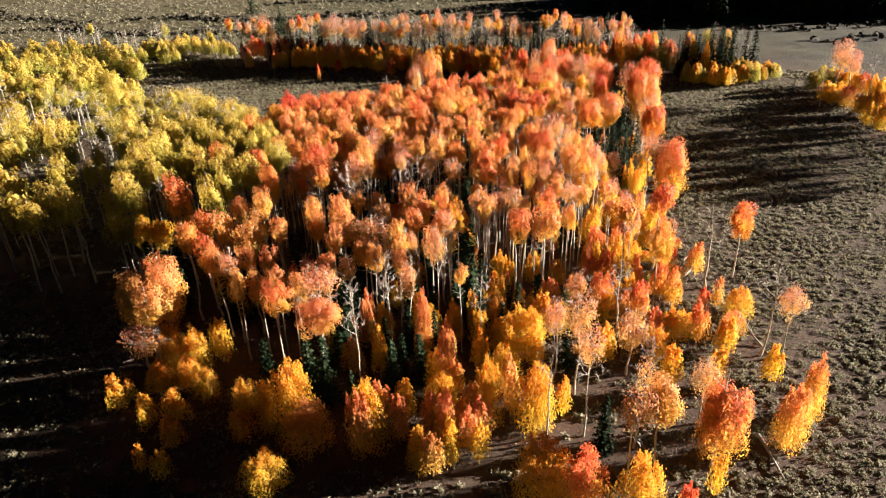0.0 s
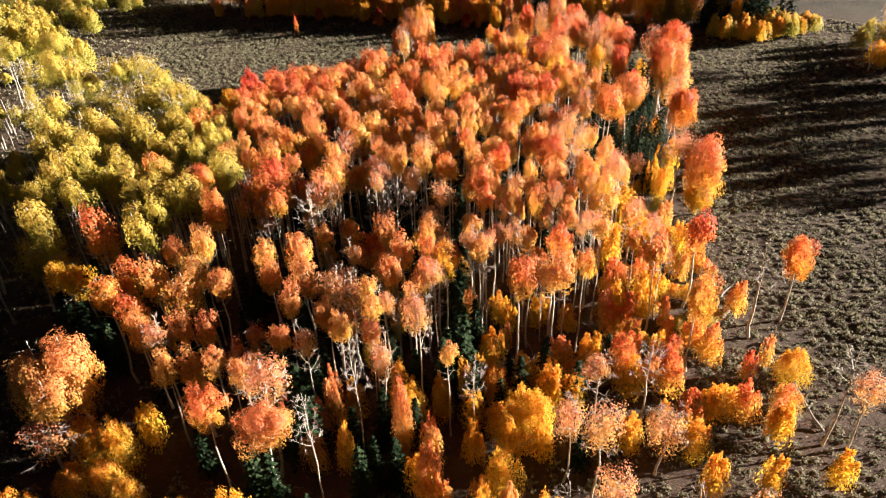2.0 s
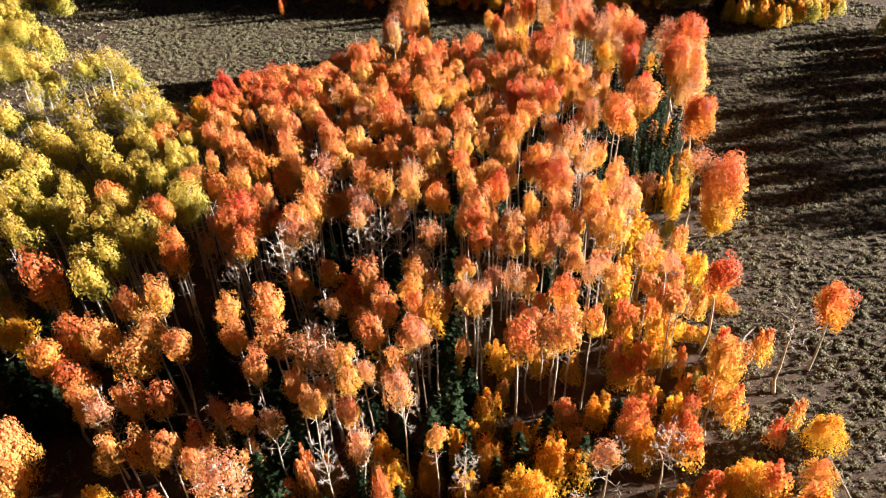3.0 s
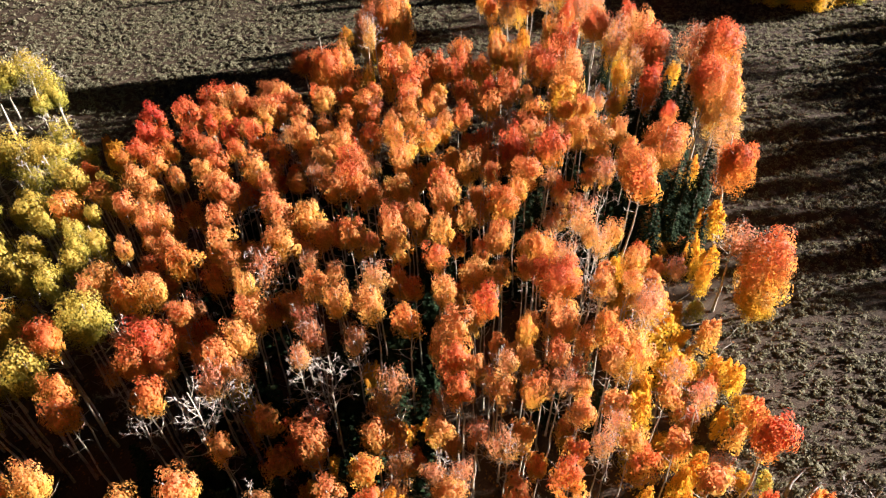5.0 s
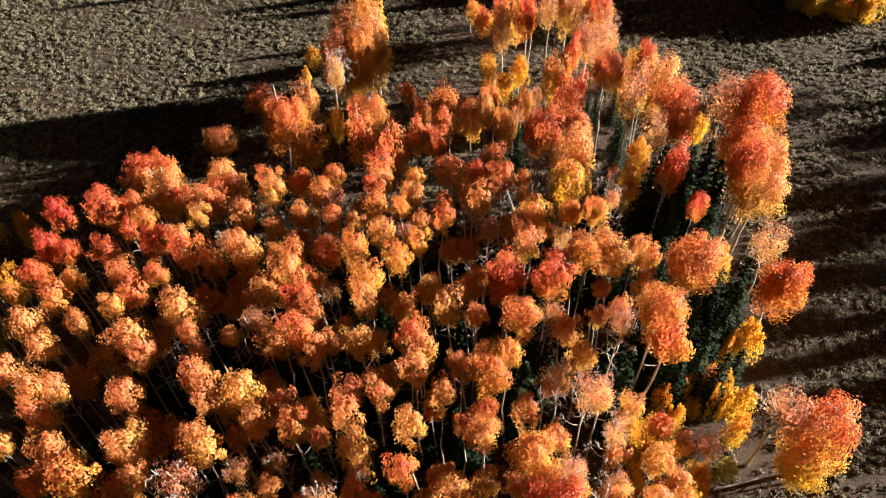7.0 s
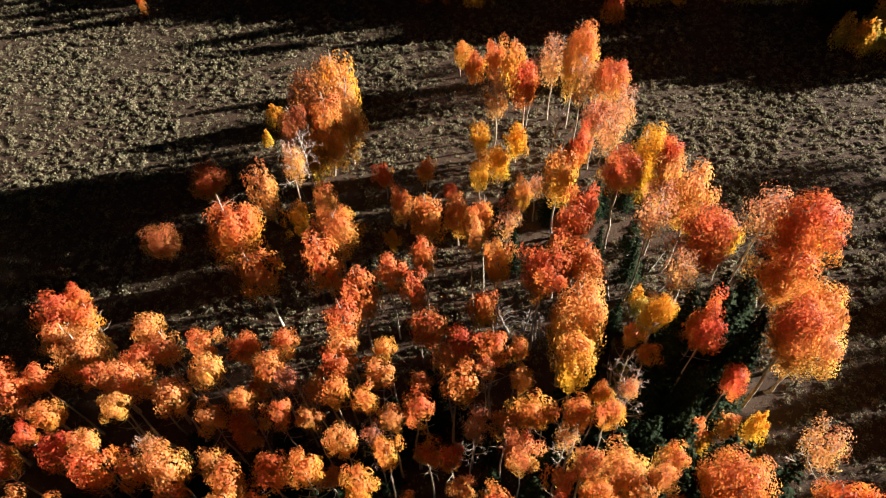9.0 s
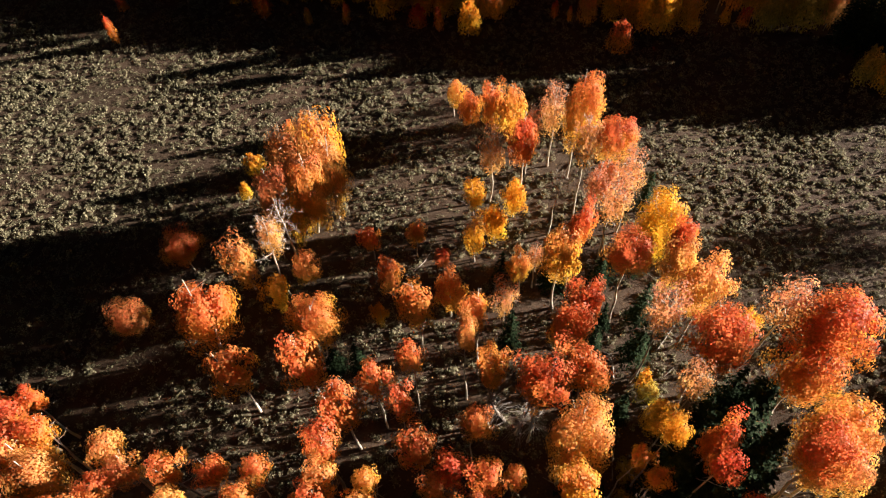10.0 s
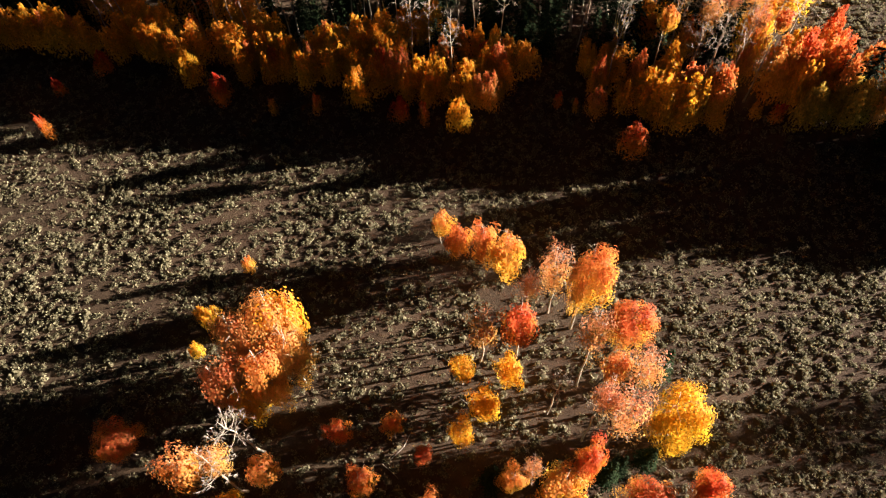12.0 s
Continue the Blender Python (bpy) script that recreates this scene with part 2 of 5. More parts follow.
def limb_lines(seed, line, height, count, reach, twigs, radius, z0=0.5, rise=0.55):
    """Limbs that leave the trunk and rise, and their twigs."""
    rng = np.random.default_rng(seed + 90)
    limbs, fine = [], []
    zs = np.array([q[0][2] for q in line])
    xs, ys = np.array([q[0][0] for q in line]), np.array([q[0][1] for q in line])
    for i in range(count):
        f = z0 + (0.96 - z0) * (i + rng.uniform(0, 1)) / count
        z = f * height
        a = i * 2.4 + rng.uniform(-0.6, 0.6)
        start = np.array([np.interp(z, zs, xs), np.interp(z, zs, ys), z])
        long = reach * (1.05 - 0.55 * (f - z0) / (1 - z0)) * rng.uniform(0.65, 1.1)
        out = np.array([math.cos(a), math.sin(a), 0])
        p1 = start + out * long * 0.5 + np.array([0, 0, long * rise * 0.42]) + rng.normal(size=3) * 0.05 * long
        p2 = start + out * long * 0.95 + np.array([0, 0, long * rise]) + rng.normal(size=3) * 0.08 * long
        r0 = radius * (1.2 - f) * 1.1
        limbs.append([(start, r0), (p1, r0 * 0.7), (p2, r0 * 0.25)])
        for k in range(twigs):
            s = p1 + (p2 - p1) * rng.uniform(0.1, 1.0)
            w = rng.normal(size=3) * 0.6 + out * 0.5 + np.array([0, 0, 0.5])
            w /= np.linalg.norm(w)
            e = s + w * long * rng.uniform(0.3, 0.6)
            limbs.append([(s, r0 * 0.4), (e, r0 * 0.12)])
            for q in range(6):
                w2 = w + rng.normal(size=3) * 0.6
                m2 = s + (e - s) * rng.uniform(0.3, 1.0)
                fine.append([(m2, 0.013), (m2 + w2 / np.linalg.norm(w2) * long * rng.uniform(0.15, 0.35), 0.005)])
    return limbs, fine


def tree_frames(seed, bare):
    """The trunk with its limbs, as one mesh, and (bare trees) the twigs of the leafless crown."""
    line = trunk_line(seed, NOMINAL, 0.105, 0.09)
    if bare:
        limbs, fine = limb_lines(seed + 30, line, NOMINAL, 17, 1.35, 4, 0.066, 0.56, 0.7)
    else:
        limbs, fine = limb_lines(seed, line, NOMINAL, 11, 1.2, 1, 0.062, 0.62, 0.6)
    v1, f1 = tubes([line], 7)
    v2, f2 = tubes(limbs, 3)
    trunk = mesh_of("trunk", np.concatenate([v1, v2]), np.concatenate([f1, f2 + len(v1)]), BARK, True)
    a, b = np.array([q[0][0] for q in fine]), np.array([q[1][0] for q in fine])
    side = np.cross(b - a, np.random.default_rng(seed).normal(size=a.shape))
    side /= np.linalg.norm(side, axis=1)[:, None] + 1e-9
    v3 = np.stack([a - side * 0.018, a + side * 0.018, b + side * 0.007, b - side * 0.007], 1).reshape(-1, 3)
    return trunk, mesh_of("twig_crown", v3, np.arange(len(v3)).reshape(-1, 4), TWIG)


NOMINAL = 14.0
FRAMES, BARE_FRAMES = [tree_frames(s, False) for s in range(8)], [tree_frames(s, True) for s in range(6)]
STEMS = [mesh_of("stem", *tubes([trunk_line(40 + s, 4.0, 0.05, 0.05)], 5), BARK, True) for s in range(4)]
CROWNS = [crown_mesh("crown", 100 + s, 2800, 0.073, 28, 0.3, 0.46) for s in range(10)]
FAR_CROWNS = [crown_mesh("crown", 500 + s, 1000, 0.14, 26, 0.22, 0.45) for s in range(6)]
WIDE_CROWNS = [crown_mesh("crown", 200 + s, 11500, 0.043, 40, 0.28, 0.48) for s in range(5)]
LIGHT_CROWNS = [crown_mesh("crown", 550 + s, 380, 0.22, 22, 0.2, 0.4) for s in range(3)]
FINE_CROWNS = [crown_mesh("crown", 600 + s, 6200, 0.057, 34, 0.3, 0.46) for s in range(6)]
THIN_CROWNS = [crown_mesh("crown", 300 + s, 2200, 0.052, 34, 0.26, 0.36) for s in range(5)]
PLUMES = [plume_mesh("crown", 400 + s, 2200, 0.1, 6) for s in range(8)]
BIG_PLUMES = [plume_mesh("crown", 480 + s, 6800, 0.055, 9) for s in range(6)]
SMALL_PLUMES = [plume_mesh("crown", 450 + s, 800, 0.14, 4) for s in range(6)]
LOOKS = {
    "red": "crown of red autumn leaves", "scarlet": "crown of red-orange autumn leaves", "orange": "crown of orange autumn leaves", "amber": "crown of amber-orange autumn leaves",
    "gold": "crown of golden autumn leaves", "yellow": "crown of yellow-green autumn leaves", "thin": "thinning crown of pinkish autumn leaves",
}
PLANTED = []
FULLER = 1.36
pick = random.Random(11)


def child(name, data, parent, matrix, material=None, label=""):
    ob = new(name, data)
    ob.parent = parent
    ob.matrix_basis = matrix
    if material:
        ob.material_slots[0].link = "OBJECT"
        ob.material_slots[0].material = material
    if label:
        ob["label"] = label
    return ob


KINDS = {"red": "red_aspen", "scarlet": "scarlet_aspen", "orange": "orange_aspen", "amber": "amber_aspen", "gold": "golden_aspen", "yellow": "yellow_aspen", "thin": "thinning_aspen", "bare": "bare_aspen"}


def aspens(listed, rows, under=False):
    """Tall aspens: (x, y, height, crown's width)."""
    for x, y, h, w in rows:
        hue = listed
        w *= FULLER
        if hue == "yellow" and y < 71.5:
            continue
        if hue == "orange" and pick.random() < np.interp(y, [80, 100, 112, 122], [0.9, 0.7, 0.45, 0.0]):
            kind = "amber"
        elif hue in ("red", "scarlet") and y < 64 and -15 < x < 27:
            kind = pick.choice(("amber", "gold", "gold"))
        elif hue == "scarlet" and pick.random() < np.interp(y, [88, 104, 118], [0.95, 0.55, 0.2]):
            kind = "orange"
        elif hue == "red" and pick.random() < np.interp(y, [90, 118], [0.8, 0.4]):
            kind = "scarlet"
        else:
            kind = hue
        root = new(KINDS[kind])
        root.matrix_basis = pose(x, y, float(land(x, y)), pick.uniform(-2, 2), pick.uniform(-2, 2), pick.uniform(0, 360))
        PLANTED.append((x, y, h))
        s = h / NOMINAL
        reach = min(max(w / 2.8, 0.75), 1.6)
        leafless = hue in ("bare", "thin") or (hue == "yellow" and y > 96 and pick.random() < 0.5)
        trunk, twigs = BARE_FRAMES[pick.randrange(6)] if leafless else FRAMES[pick.randrange(8)]
        child("trunk", trunk, root, Matrix.Diagonal((reach, reach, s * (1.0 if leafless else 0.97), 1)))
        if leafless:
            child("twig_crown", twigs, root, Matrix.Diagonal((reach, reach, s, 1)))
        if hue == "bare":
            tagged(root, "leafless aspen with pale trunk and bare grey twigs", "tree", "bare aspens of the grove")
            continue
        edge = x > 23 or y < 64 or y > 133 or (hue == "yellow" and y < 86)
        deep = w * (pick.uniform(1.15, 1.45) if y > 100 else pick.uniform(1.25, 1.65)) if not edge else min(w * pick.uniform(1.35, 1.8), h * 0.7)
        if leafless:
            data = THIN_CROWNS[pick.randrange(5)]
        else:
            data = WIDE_CROWNS[pick.randrange(5)] if w > (4.4 if x > -36 and y < 125 else 6.0) else CROWNS[pick.randrange(10)]
            if w < 4.0 and (under or y > 160 or x < -48 or x > 70):
                data = LIGHT_CROWNS[pick.randrange(3)] if x > 72 else FAR_CROWNS[pick.randrange(6)]
        at = Matrix.Translation((0, 0, h + 0.12 * w - deep / 2)) @ Matrix.Rotation(pick.uniform(0, 6.28), 4, "Z") @ Matrix.Diagonal((w / 2, w / 2 * pick.uniform(0.88, 1.1), deep / 2, 1))
        child("crown", data, root, at, LEAVES[kind])
        tagged(root, f"tall pale-trunked aspen with a {LOOKS[kind]}", "tree", f"{kind} aspens of the grove")


def stand(hue, rows, low=False):
    """Aspens whose crowns are known one by one: (x, y, height, crown's width, crown's depth); low: young ones, in leaf to the ground."""
    listed = hue
    for x, y, h, w, deep in rows:
        hue = "orange" if listed == "scarlet" and (y < 66 or y > 114 and pick.random() < 0.5) else listed
        root = new(("young_" if low else "") + KINDS[hue])
        root.matrix_basis = pose(x, y, float(land(x, y)), pick.uniform(-2, 2), pick.uniform(-2, 2), pick.uniform(0, 360))
        PLANTED.append((x, y, h))
        if low:
            child("stem", STEMS[pick.randrange(4)], root, Matrix.Diagonal((1.4, 1.4, h * 0.9 / 4, 1)))
        else:
            reach = min(max(w / 2.8, 0.75), 1.6)
            trunk, twigs = BARE_FRAMES[pick.randrange(6)] if hue in ("bare", "thin") else FRAMES[pick.randrange(8)]
            child("trunk", trunk, root, Matrix.Diagonal((reach, reach, h / NOMINAL * 0.97, 1)))
            if hue in ("bare", "thin"):
                child("twig_crown", twigs, root, Matrix.Diagonal((reach, reach, h / NOMINAL * 0.98, 1)))
        if hue == "bare":
            tagged(root, "leafless aspen with pale trunk and bare grey twigs", "tree", "bare aspens of the grove")
            continue
        data = BIG_PLUMES[pick.randrange(6)] if low and y < 66 else THIN_CROWNS[pick.randrange(5)] if hue == "thin" else WIDE_CROWNS[pick.randrange(5)] if w > 3.3 else FINE_CROWNS[pick.randrange(6)] if y < 66 or (x > 8 and y < 135) else CROWNS[pick.randrange(10)]
        wide = 0.46 if low and y < 66 else 0.68 if y > 114 else 0.65
        deep *= 1.16 if y > 114 and not low else 1.0
        at = Matrix.Translation((0, 0, h + 0.3 - deep * 0.6)) @ Matrix.Rotation(pick.uniform(0, 6.28), 4, "Z") @ Matrix.Diagonal((w * wide, w * wide * pick.uniform(0.88, 1.1), deep * 0.6, 1))
        child("crown", data, root, at, LEAVES[hue])
        if low:
            tagged(root, f"low bushy young aspen with a {LOOKS[hue]}", "tree", f"young {hue} aspens round the grove")
        else:
            tagged(root, f"tall pale-trunked aspen with a {LOOKS[hue]}", "tree", f"{hue} aspens of the grove")


def saplings(hue, rows):
    """Low, bushy young aspens, in leaf nearly to the ground: (x, y, height, width)."""
    for x, y, h, w in rows:
        w, h = w * 1.15, h * (1.12 if x > -9 or y > 54 else 0.8)
        kind = "thin" if hue == "bare" else "yellow" if hue == "gold" and x < -38 and y > 150 else hue
        if hue == "gold" and x > 12 and 48 < y < 80 and pick.random() < 0.4:
            kind = "orange"
        if hue in ("red", "scarlet", "orange") and y < 64 and pick.random() < 0.5:
            kind = pick.choice(("gold", "gold", "amber"))
        root = new("young_" + KINDS[kind])
        root.matrix_basis = pose(x, y, float(land(x, y)), pick.uniform(-3, 3), pick.uniform(-3, 3), pick.uniform(0, 360))
        PLANTED.append((x, y, h))
        child("stem", STEMS[pick.randrange(4)], root, Matrix.Diagonal((1, 1, h * 0.9 / 4, 1)))
        deep = h * 0.84
        data = SMALL_PLUMES[pick.randrange(6)] if w < 1.9 and h < 5 else BIG_PLUMES[pick.randrange(6)] if w > 2.9 and y < 70 else PLUMES[pick.randrange(8)]
        at = Matrix.Translation((0, 0, h - deep / 2)) @ Matrix.Diagonal((w / 2, w / 2 * pick.uniform(0.85, 1.15), deep / 2, 1))
        child("crown", data, root, at, LEAVES[kind])
        tagged(root, f"low bushy young aspen with a {LOOKS[kind]}", "tree", f"young {kind} aspens round the grove")


def fir_meshes(seed, gap=0.105, leaf=0.22):
    """A fir 10 m high: a straight trunk, and drooping boughs of needles in tiers."""
    rng = np.random.default_rng(seed + 700)
    v, f = tubes([[((0, 0, -0.2), 0.2), ((0, 0, 5), 0.11), ((0, 0, 10), 0.015)]], 6)
    trunk = mesh_of("trunk", v, f, FIR_BARK, True)
    pts, nrm, size = [], [], []
    for tier in range(22):
        z = 0.8 + 9.0 * tier / 21.5
        long = 1.75 * (1 - (z - 0.5) / 9.8) ** 0.85 + 0.12
        boughs = max(4, int(11 * (1 - tier / 26)))
        for k in range(boughs):
            a = k * 2 * math.pi / boughs + tier * 0.9 + rng.uniform(-0.25, 0.25)
            far = long * rng.uniform(0.72, 1.12)
            steps = max(3, int(far / gap))
            for g in range(steps):
                q = (g + 0.6) / steps
                wide = rng.normal() * 0.13 * q * far
                x, y = q * far * math.cos(a) - wide * math.sin(a), q * far * math.sin(a) + wide * math.cos(a)
                pts.append((x, y, z - 0.38 * q * q * far + 0.1 * q + rng.normal() * 0.04))
                nrm.append((0.5 * math.cos(a) + rng.normal() * 0.35, 0.5 * math.sin(a) + rng.normal() * 0.35, 0.9))
                size.append(leaf)
    n = np.array(nrm)
    n /= np.linalg.norm(n, axis=1)[:, None]
    v, f = leaflets(np.array(pts), n, np.array(size), rng)
    return trunk, mesh_of("crown", v, f, NEEDLES)


FIRS, INNER_FIRS = [fir_meshes(s) for s in range(4)], [fir_meshes(10 + s, 0.22, 0.36) for s in range(3)]


def firs(rows):
    """Dark firs among the aspens: (x, y, height)."""
    for x, y, h in rows:
        trunk, boughs = INNER_FIRS[pick.randrange(3)] if x < 22 and y < 122 or x > 66 else FIRS[pick.randrange(4)]
        root = new("fir_tree")
        root.matrix_basis = pose(x, y, float(land(x, y)), 0, 0, pick.uniform(0, 360))
        s, wide = h / 10, (h / 10) * pick.uniform(0.95, 1.3)
        PLANTED.append((x, y, h))
        child("trunk", trunk, root, Matrix.Diagonal((s, s, s, 1)))
        child("crown", boughs, root, Matrix.Diagonal((wide, wide, s, 1)))
        tagged(root, "dark green conical fir tree among the aspens", "tree", "firs of the grove")


# ---- ground ----
def ground_sheet():
    def axis(lo, hi, step, reach):
        mid = np.arange(lo, hi + step, step)
        out = np.array([20, 60, 150, 400, 900, 1800]) * reach / 1800
        return np.concatenate([lo - out[::-1], mid, hi + out])
    gx, gy = axis(-200, 200, 2.0, 2600), axis(0, 340, 2.0, 2600)
    X, Y = np.meshgrid(gx, gy)
    rng = np.random.default_rng(3)
    Z = land(X, Y)
    near = (np.abs(X) < 199) & (Y > 1) & (Y < 339)
    Z = Z + np.where(near, 0.10 * np.sin(X * 0.31 + 1.3 * np.sin(Y * 0.17)) * np.sin(Y * 0.27 + X * 0.05) + rng.normal(size=X.shape) * 0.03, 0)
    ny, nx = X.shape
    i = (np.arange(ny - 1)[:, None] * nx + np.arange(nx - 1)[None]).ravel()
    f = np.stack([i, i + 1, i + nx + 1, i + nx], 1)
    ob = new("ground", mesh_of("ground", np.stack([X, Y, Z], -1).reshape(-1, 3), f, EARTH, True))
    tagged(ob, "brown dry meadow soil with sparse grass", "ground", kind="structure")


ground_sheet()

# ---- trees ----
aspens("bare", [(30.3, 67.7, 10.5, 3.0), (-10.5, 73.2, 14.8, 2.6), (-32.0, 73.7, 14.2, 1.7), (-15.3, 74.3, 13.8, 1.9), (-3.0, 76.5, 14.7, 2.1), (14.8, 84.2, 15.0, 1.7), (20.7, 110.5, 14.3, 2.0), (77.8, 136.8, 10.4, 2.6), (87.2, 137.5, 10.3, 3.1), (48.5, 176.7, 10.4, 3.0), (43.5, 182.7, 10.6, 3.1), (27.5, 183.2, 10.7, 3.4)])
aspens("bare", [(14.6, 184.7, 10.4, 2.8), (29.6, 184.7, 10.8, 3.7), (32.3, 185.3, 10.1, 2.8), (10.6, 188.2, 10.6, 2.8), (8.8, 189.4, 10.1, 2.9), (-9.5, 189.8, 10.3, 2.9), (0.3, 189.8, 10.8, 3.2), (13.0, 191.1, 10.5, 3.2), (-7.1, 191.4, 10.3, 2.9), (-13.9, 193.0, 10.6, 3.6), (2.0, 193.1, 10.3, 2.9), (-16.2, 193.2, 10.8, 3.2), (-18.3, 193.9, 10.2, 2.9), (-85.8, 197.7, 9.3, 2.0), (-84.3, 199.8, 9.2, 2.0), (-89.8, 201.0, 9.1, 2.0), (-103.9, 203.8, 9.1, 2.0), (-101.7, 204.5, 9.2, 2.1), (-98.0, 207.1, 9.3, 2.4), (-83.2, 208.9, 8.9, 1.7), (-111.2, 211.0, 9.5, 2.5), (-82.1, 212.2, 9.1, 1.8)])
aspens("gold", [(1.7, 67.4, 12.4, 2.2), (-33.0, 68.1, 11.5, 2.1), (-30.9, 68.5, 11.5, 2.5), (-35.4, 73.5, 8.7, 2.6), (-25.3, 102.6, 13.9, 2.6), (17.3, 109.7, 13.5, 2.4), (23.6, 114.6, 14.2, 1.8)])
saplings("gold", [(13.8, 34.8, 6.2, 3.1), (20.4, 37.5, 4.0, 1.4), (-14.6, 39.5, 5.4, 3.0), (-23.4, 41.0, 4.4, 1.6), (-25.4, 42.0, 4.2, 1.2), (-23.8, 44.7, 4.6, 2.0), (1.3, 44.8, 4.1, 2.0), (-18.1, 45.7, 4.2, 2.1), (10.3, 47.1, 4.0, 1.6), (-3.6, 47.1, 4.4, 2.4), (-0.6, 47.2, 5.0, 2.6), (-27.0, 47.7, 4.7, 2.1), (-24.7, 48.1, 4.5, 2.3)])
saplings("gold", [(-18.3, 48.8, 5.1, 2.7), (-30.6, 50.4, 4.9, 2.4), (30.4, 51.0, 4.0, 1.7), (-22.6, 51.1, 4.7, 2.6), (5.2, 51.2, 4.8, 2.6), (-1.1, 51.7, 4.3, 2.0), (-27.3, 52.4, 4.7, 2.8), (-24.5, 52.5, 5.1, 2.6), (8.6, 54.6, 4.2, 2.2), (6.2, 54.7, 4.3, 2.2), (15.7, 54.8, 4.1, 1.9), (-27.1, 55.4, 5.1, 2.7)])
saplings("gold", [(6.2, 56.1, 4.7, 3.0), (18.5, 56.2, 4.0, 1.8), (20.3, 56.4, 3.8, 2.1), (8.5, 56.6, 5.0, 3.0), (5.5, 57.0, 3.8, 2.1), (21.1, 57.2, 4.3, 2.2), (-22.8, 57.3, 4.5, 2.5), (3.5, 57.9, 4.7, 2.4), (-1.6, 58.0, 5.0, 2.8), (-6.3, 59.1, 4.6, 1.8), (10.0, 59.2, 4.9, 2.5), (12.0, 59.6, 4.3, 2.1), (5.4, 60.1, 4.8, 2.9), (-2.8, 60.5, 5.0, 2.5), (21.0, 63.1, 3.8, 1.8)])
saplings("gold", [(4.2, 63.3, 3.6, 1.5), (20.3, 64.1, 4.2, 1.8), (18.0, 64.3, 4.2, 2.0), (-14.5, 64.4, 3.9, 1.8), (-22.7, 64.6, 3.8, 1.8), (-15.4, 64.8, 4.4, 2.2), (-5.5, 65.7, 3.8, 1.9), (-24.7, 67.0, 4.1, 2.4), (7.6, 69.7, 4.0, 1.6), (-3.2, 69.8, 3.9, 2.0), (10.8, 70.8, 3.8, 2.0), (20.7, 71.0, 4.8, 2.5), (6.7, 71.4, 3.8, 2.0), (18.2, 71.4, 4.2, 2.0), (-4.9, 72.8, 4.5, 2.5), (21.2, 73.0, 4.0, 1.7), (22.5, 74.1, 4.5, 2.2), (-3.4, 74.5, 4.3, 2.5), (18.5, 74.8, 4.7, 2.9), (21.4, 75.7, 4.0, 2.1), (1.4, 77.6, 4.0, 1.9), (-1.9, 77.9, 3.7, 2.2), (25.6, 78.0, 3.9, 1.6)])
saplings("gold", [(3.0, 78.0, 3.6, 2.2), (13.7, 78.3, 3.4, 1.7), (18.9, 78.4, 5.3, 3.1), (28.0, 78.5, 4.3, 2.0), (-6.0, 78.7, 4.0, 1.9), (-10.2, 78.9, 4.1, 2.2), (-7.5, 80.1, 4.1, 2.0), (19.8, 81.0, 5.1, 1.9), (-11.6, 81.8, 3.9, 2.0), (23.1, 82.5, 4.9, 3.2), (-1.5, 83.6, 3.6, 2.2), (22.7, 87.3, 5.6, 3.7), (21.2, 92.3, 5.3, 2.9), (24.3, 94.2, 4.6, 1.3), (28.4, 95.5, 4.3, 1.2), (23.3, 96.0, 4.7, 1.8), (27.8, 96.2, 4.4, 1.4), (28.8, 96.9, 4.6, 1.4)])
saplings("gold", [(31.8, 101.4, 5.0, 2.5), (32.2, 109.4, 4.5, 1.7), (-34.1, 117.4, 4.7, 2.0), (-38.2, 118.0, 4.9, 2.3), (81.3, 137.9, 4.3, 3.2), (79.9, 139.4, 4.4, 3.0), (88.4, 143.7, 4.7, 3.3), (88.2, 146.5, 4.3, 3.4), (87.1, 147.8, 4.4, 3.4), (65.5, 154.0, 4.2, 3.0), (62.3, 154.9, 3.8, 2.7)])
saplings("gold", [(69.1, 156.0, 4.0, 3.0), (58.6, 156.5, 4.5, 3.0), (63.1, 157.4, 4.6, 3.3), (61.3, 158.1, 4.2, 3.3), (65.9, 159.2, 4.5, 3.6), (61.6, 159.3, 7.8, 2.2), (36.7, 167.7, 5.3, 2.7), (40.1, 167.9, 3.2, 2.1), (44.6, 168.7, 2.7, 1.2), (13.9, 168.9, 4.9, 2.5), (65.8, 168.9, 8.0, 2.9), (33.7, 170.6, 5.5, 3.8), (62.1, 171.6, 8.3, 2.9), (48.2, 171.6, 5.4, 2.9), (35.6, 172.4, 5.6, 3.1), (11.1, 172.4, 5.0, 2.5), (3.5, 172.8, 5.3, 2.7), (8.7, 173.0, 4.6, 2.5), (14.7, 173.0, 5.7, 3.5), (31.2, 173.6, 5.6, 3.5), (19.2, 173.8, 4.6, 2.3), (10.0, 174.4, 5.3, 2.8), (5.5, 174.7, 4.9, 2.8)])
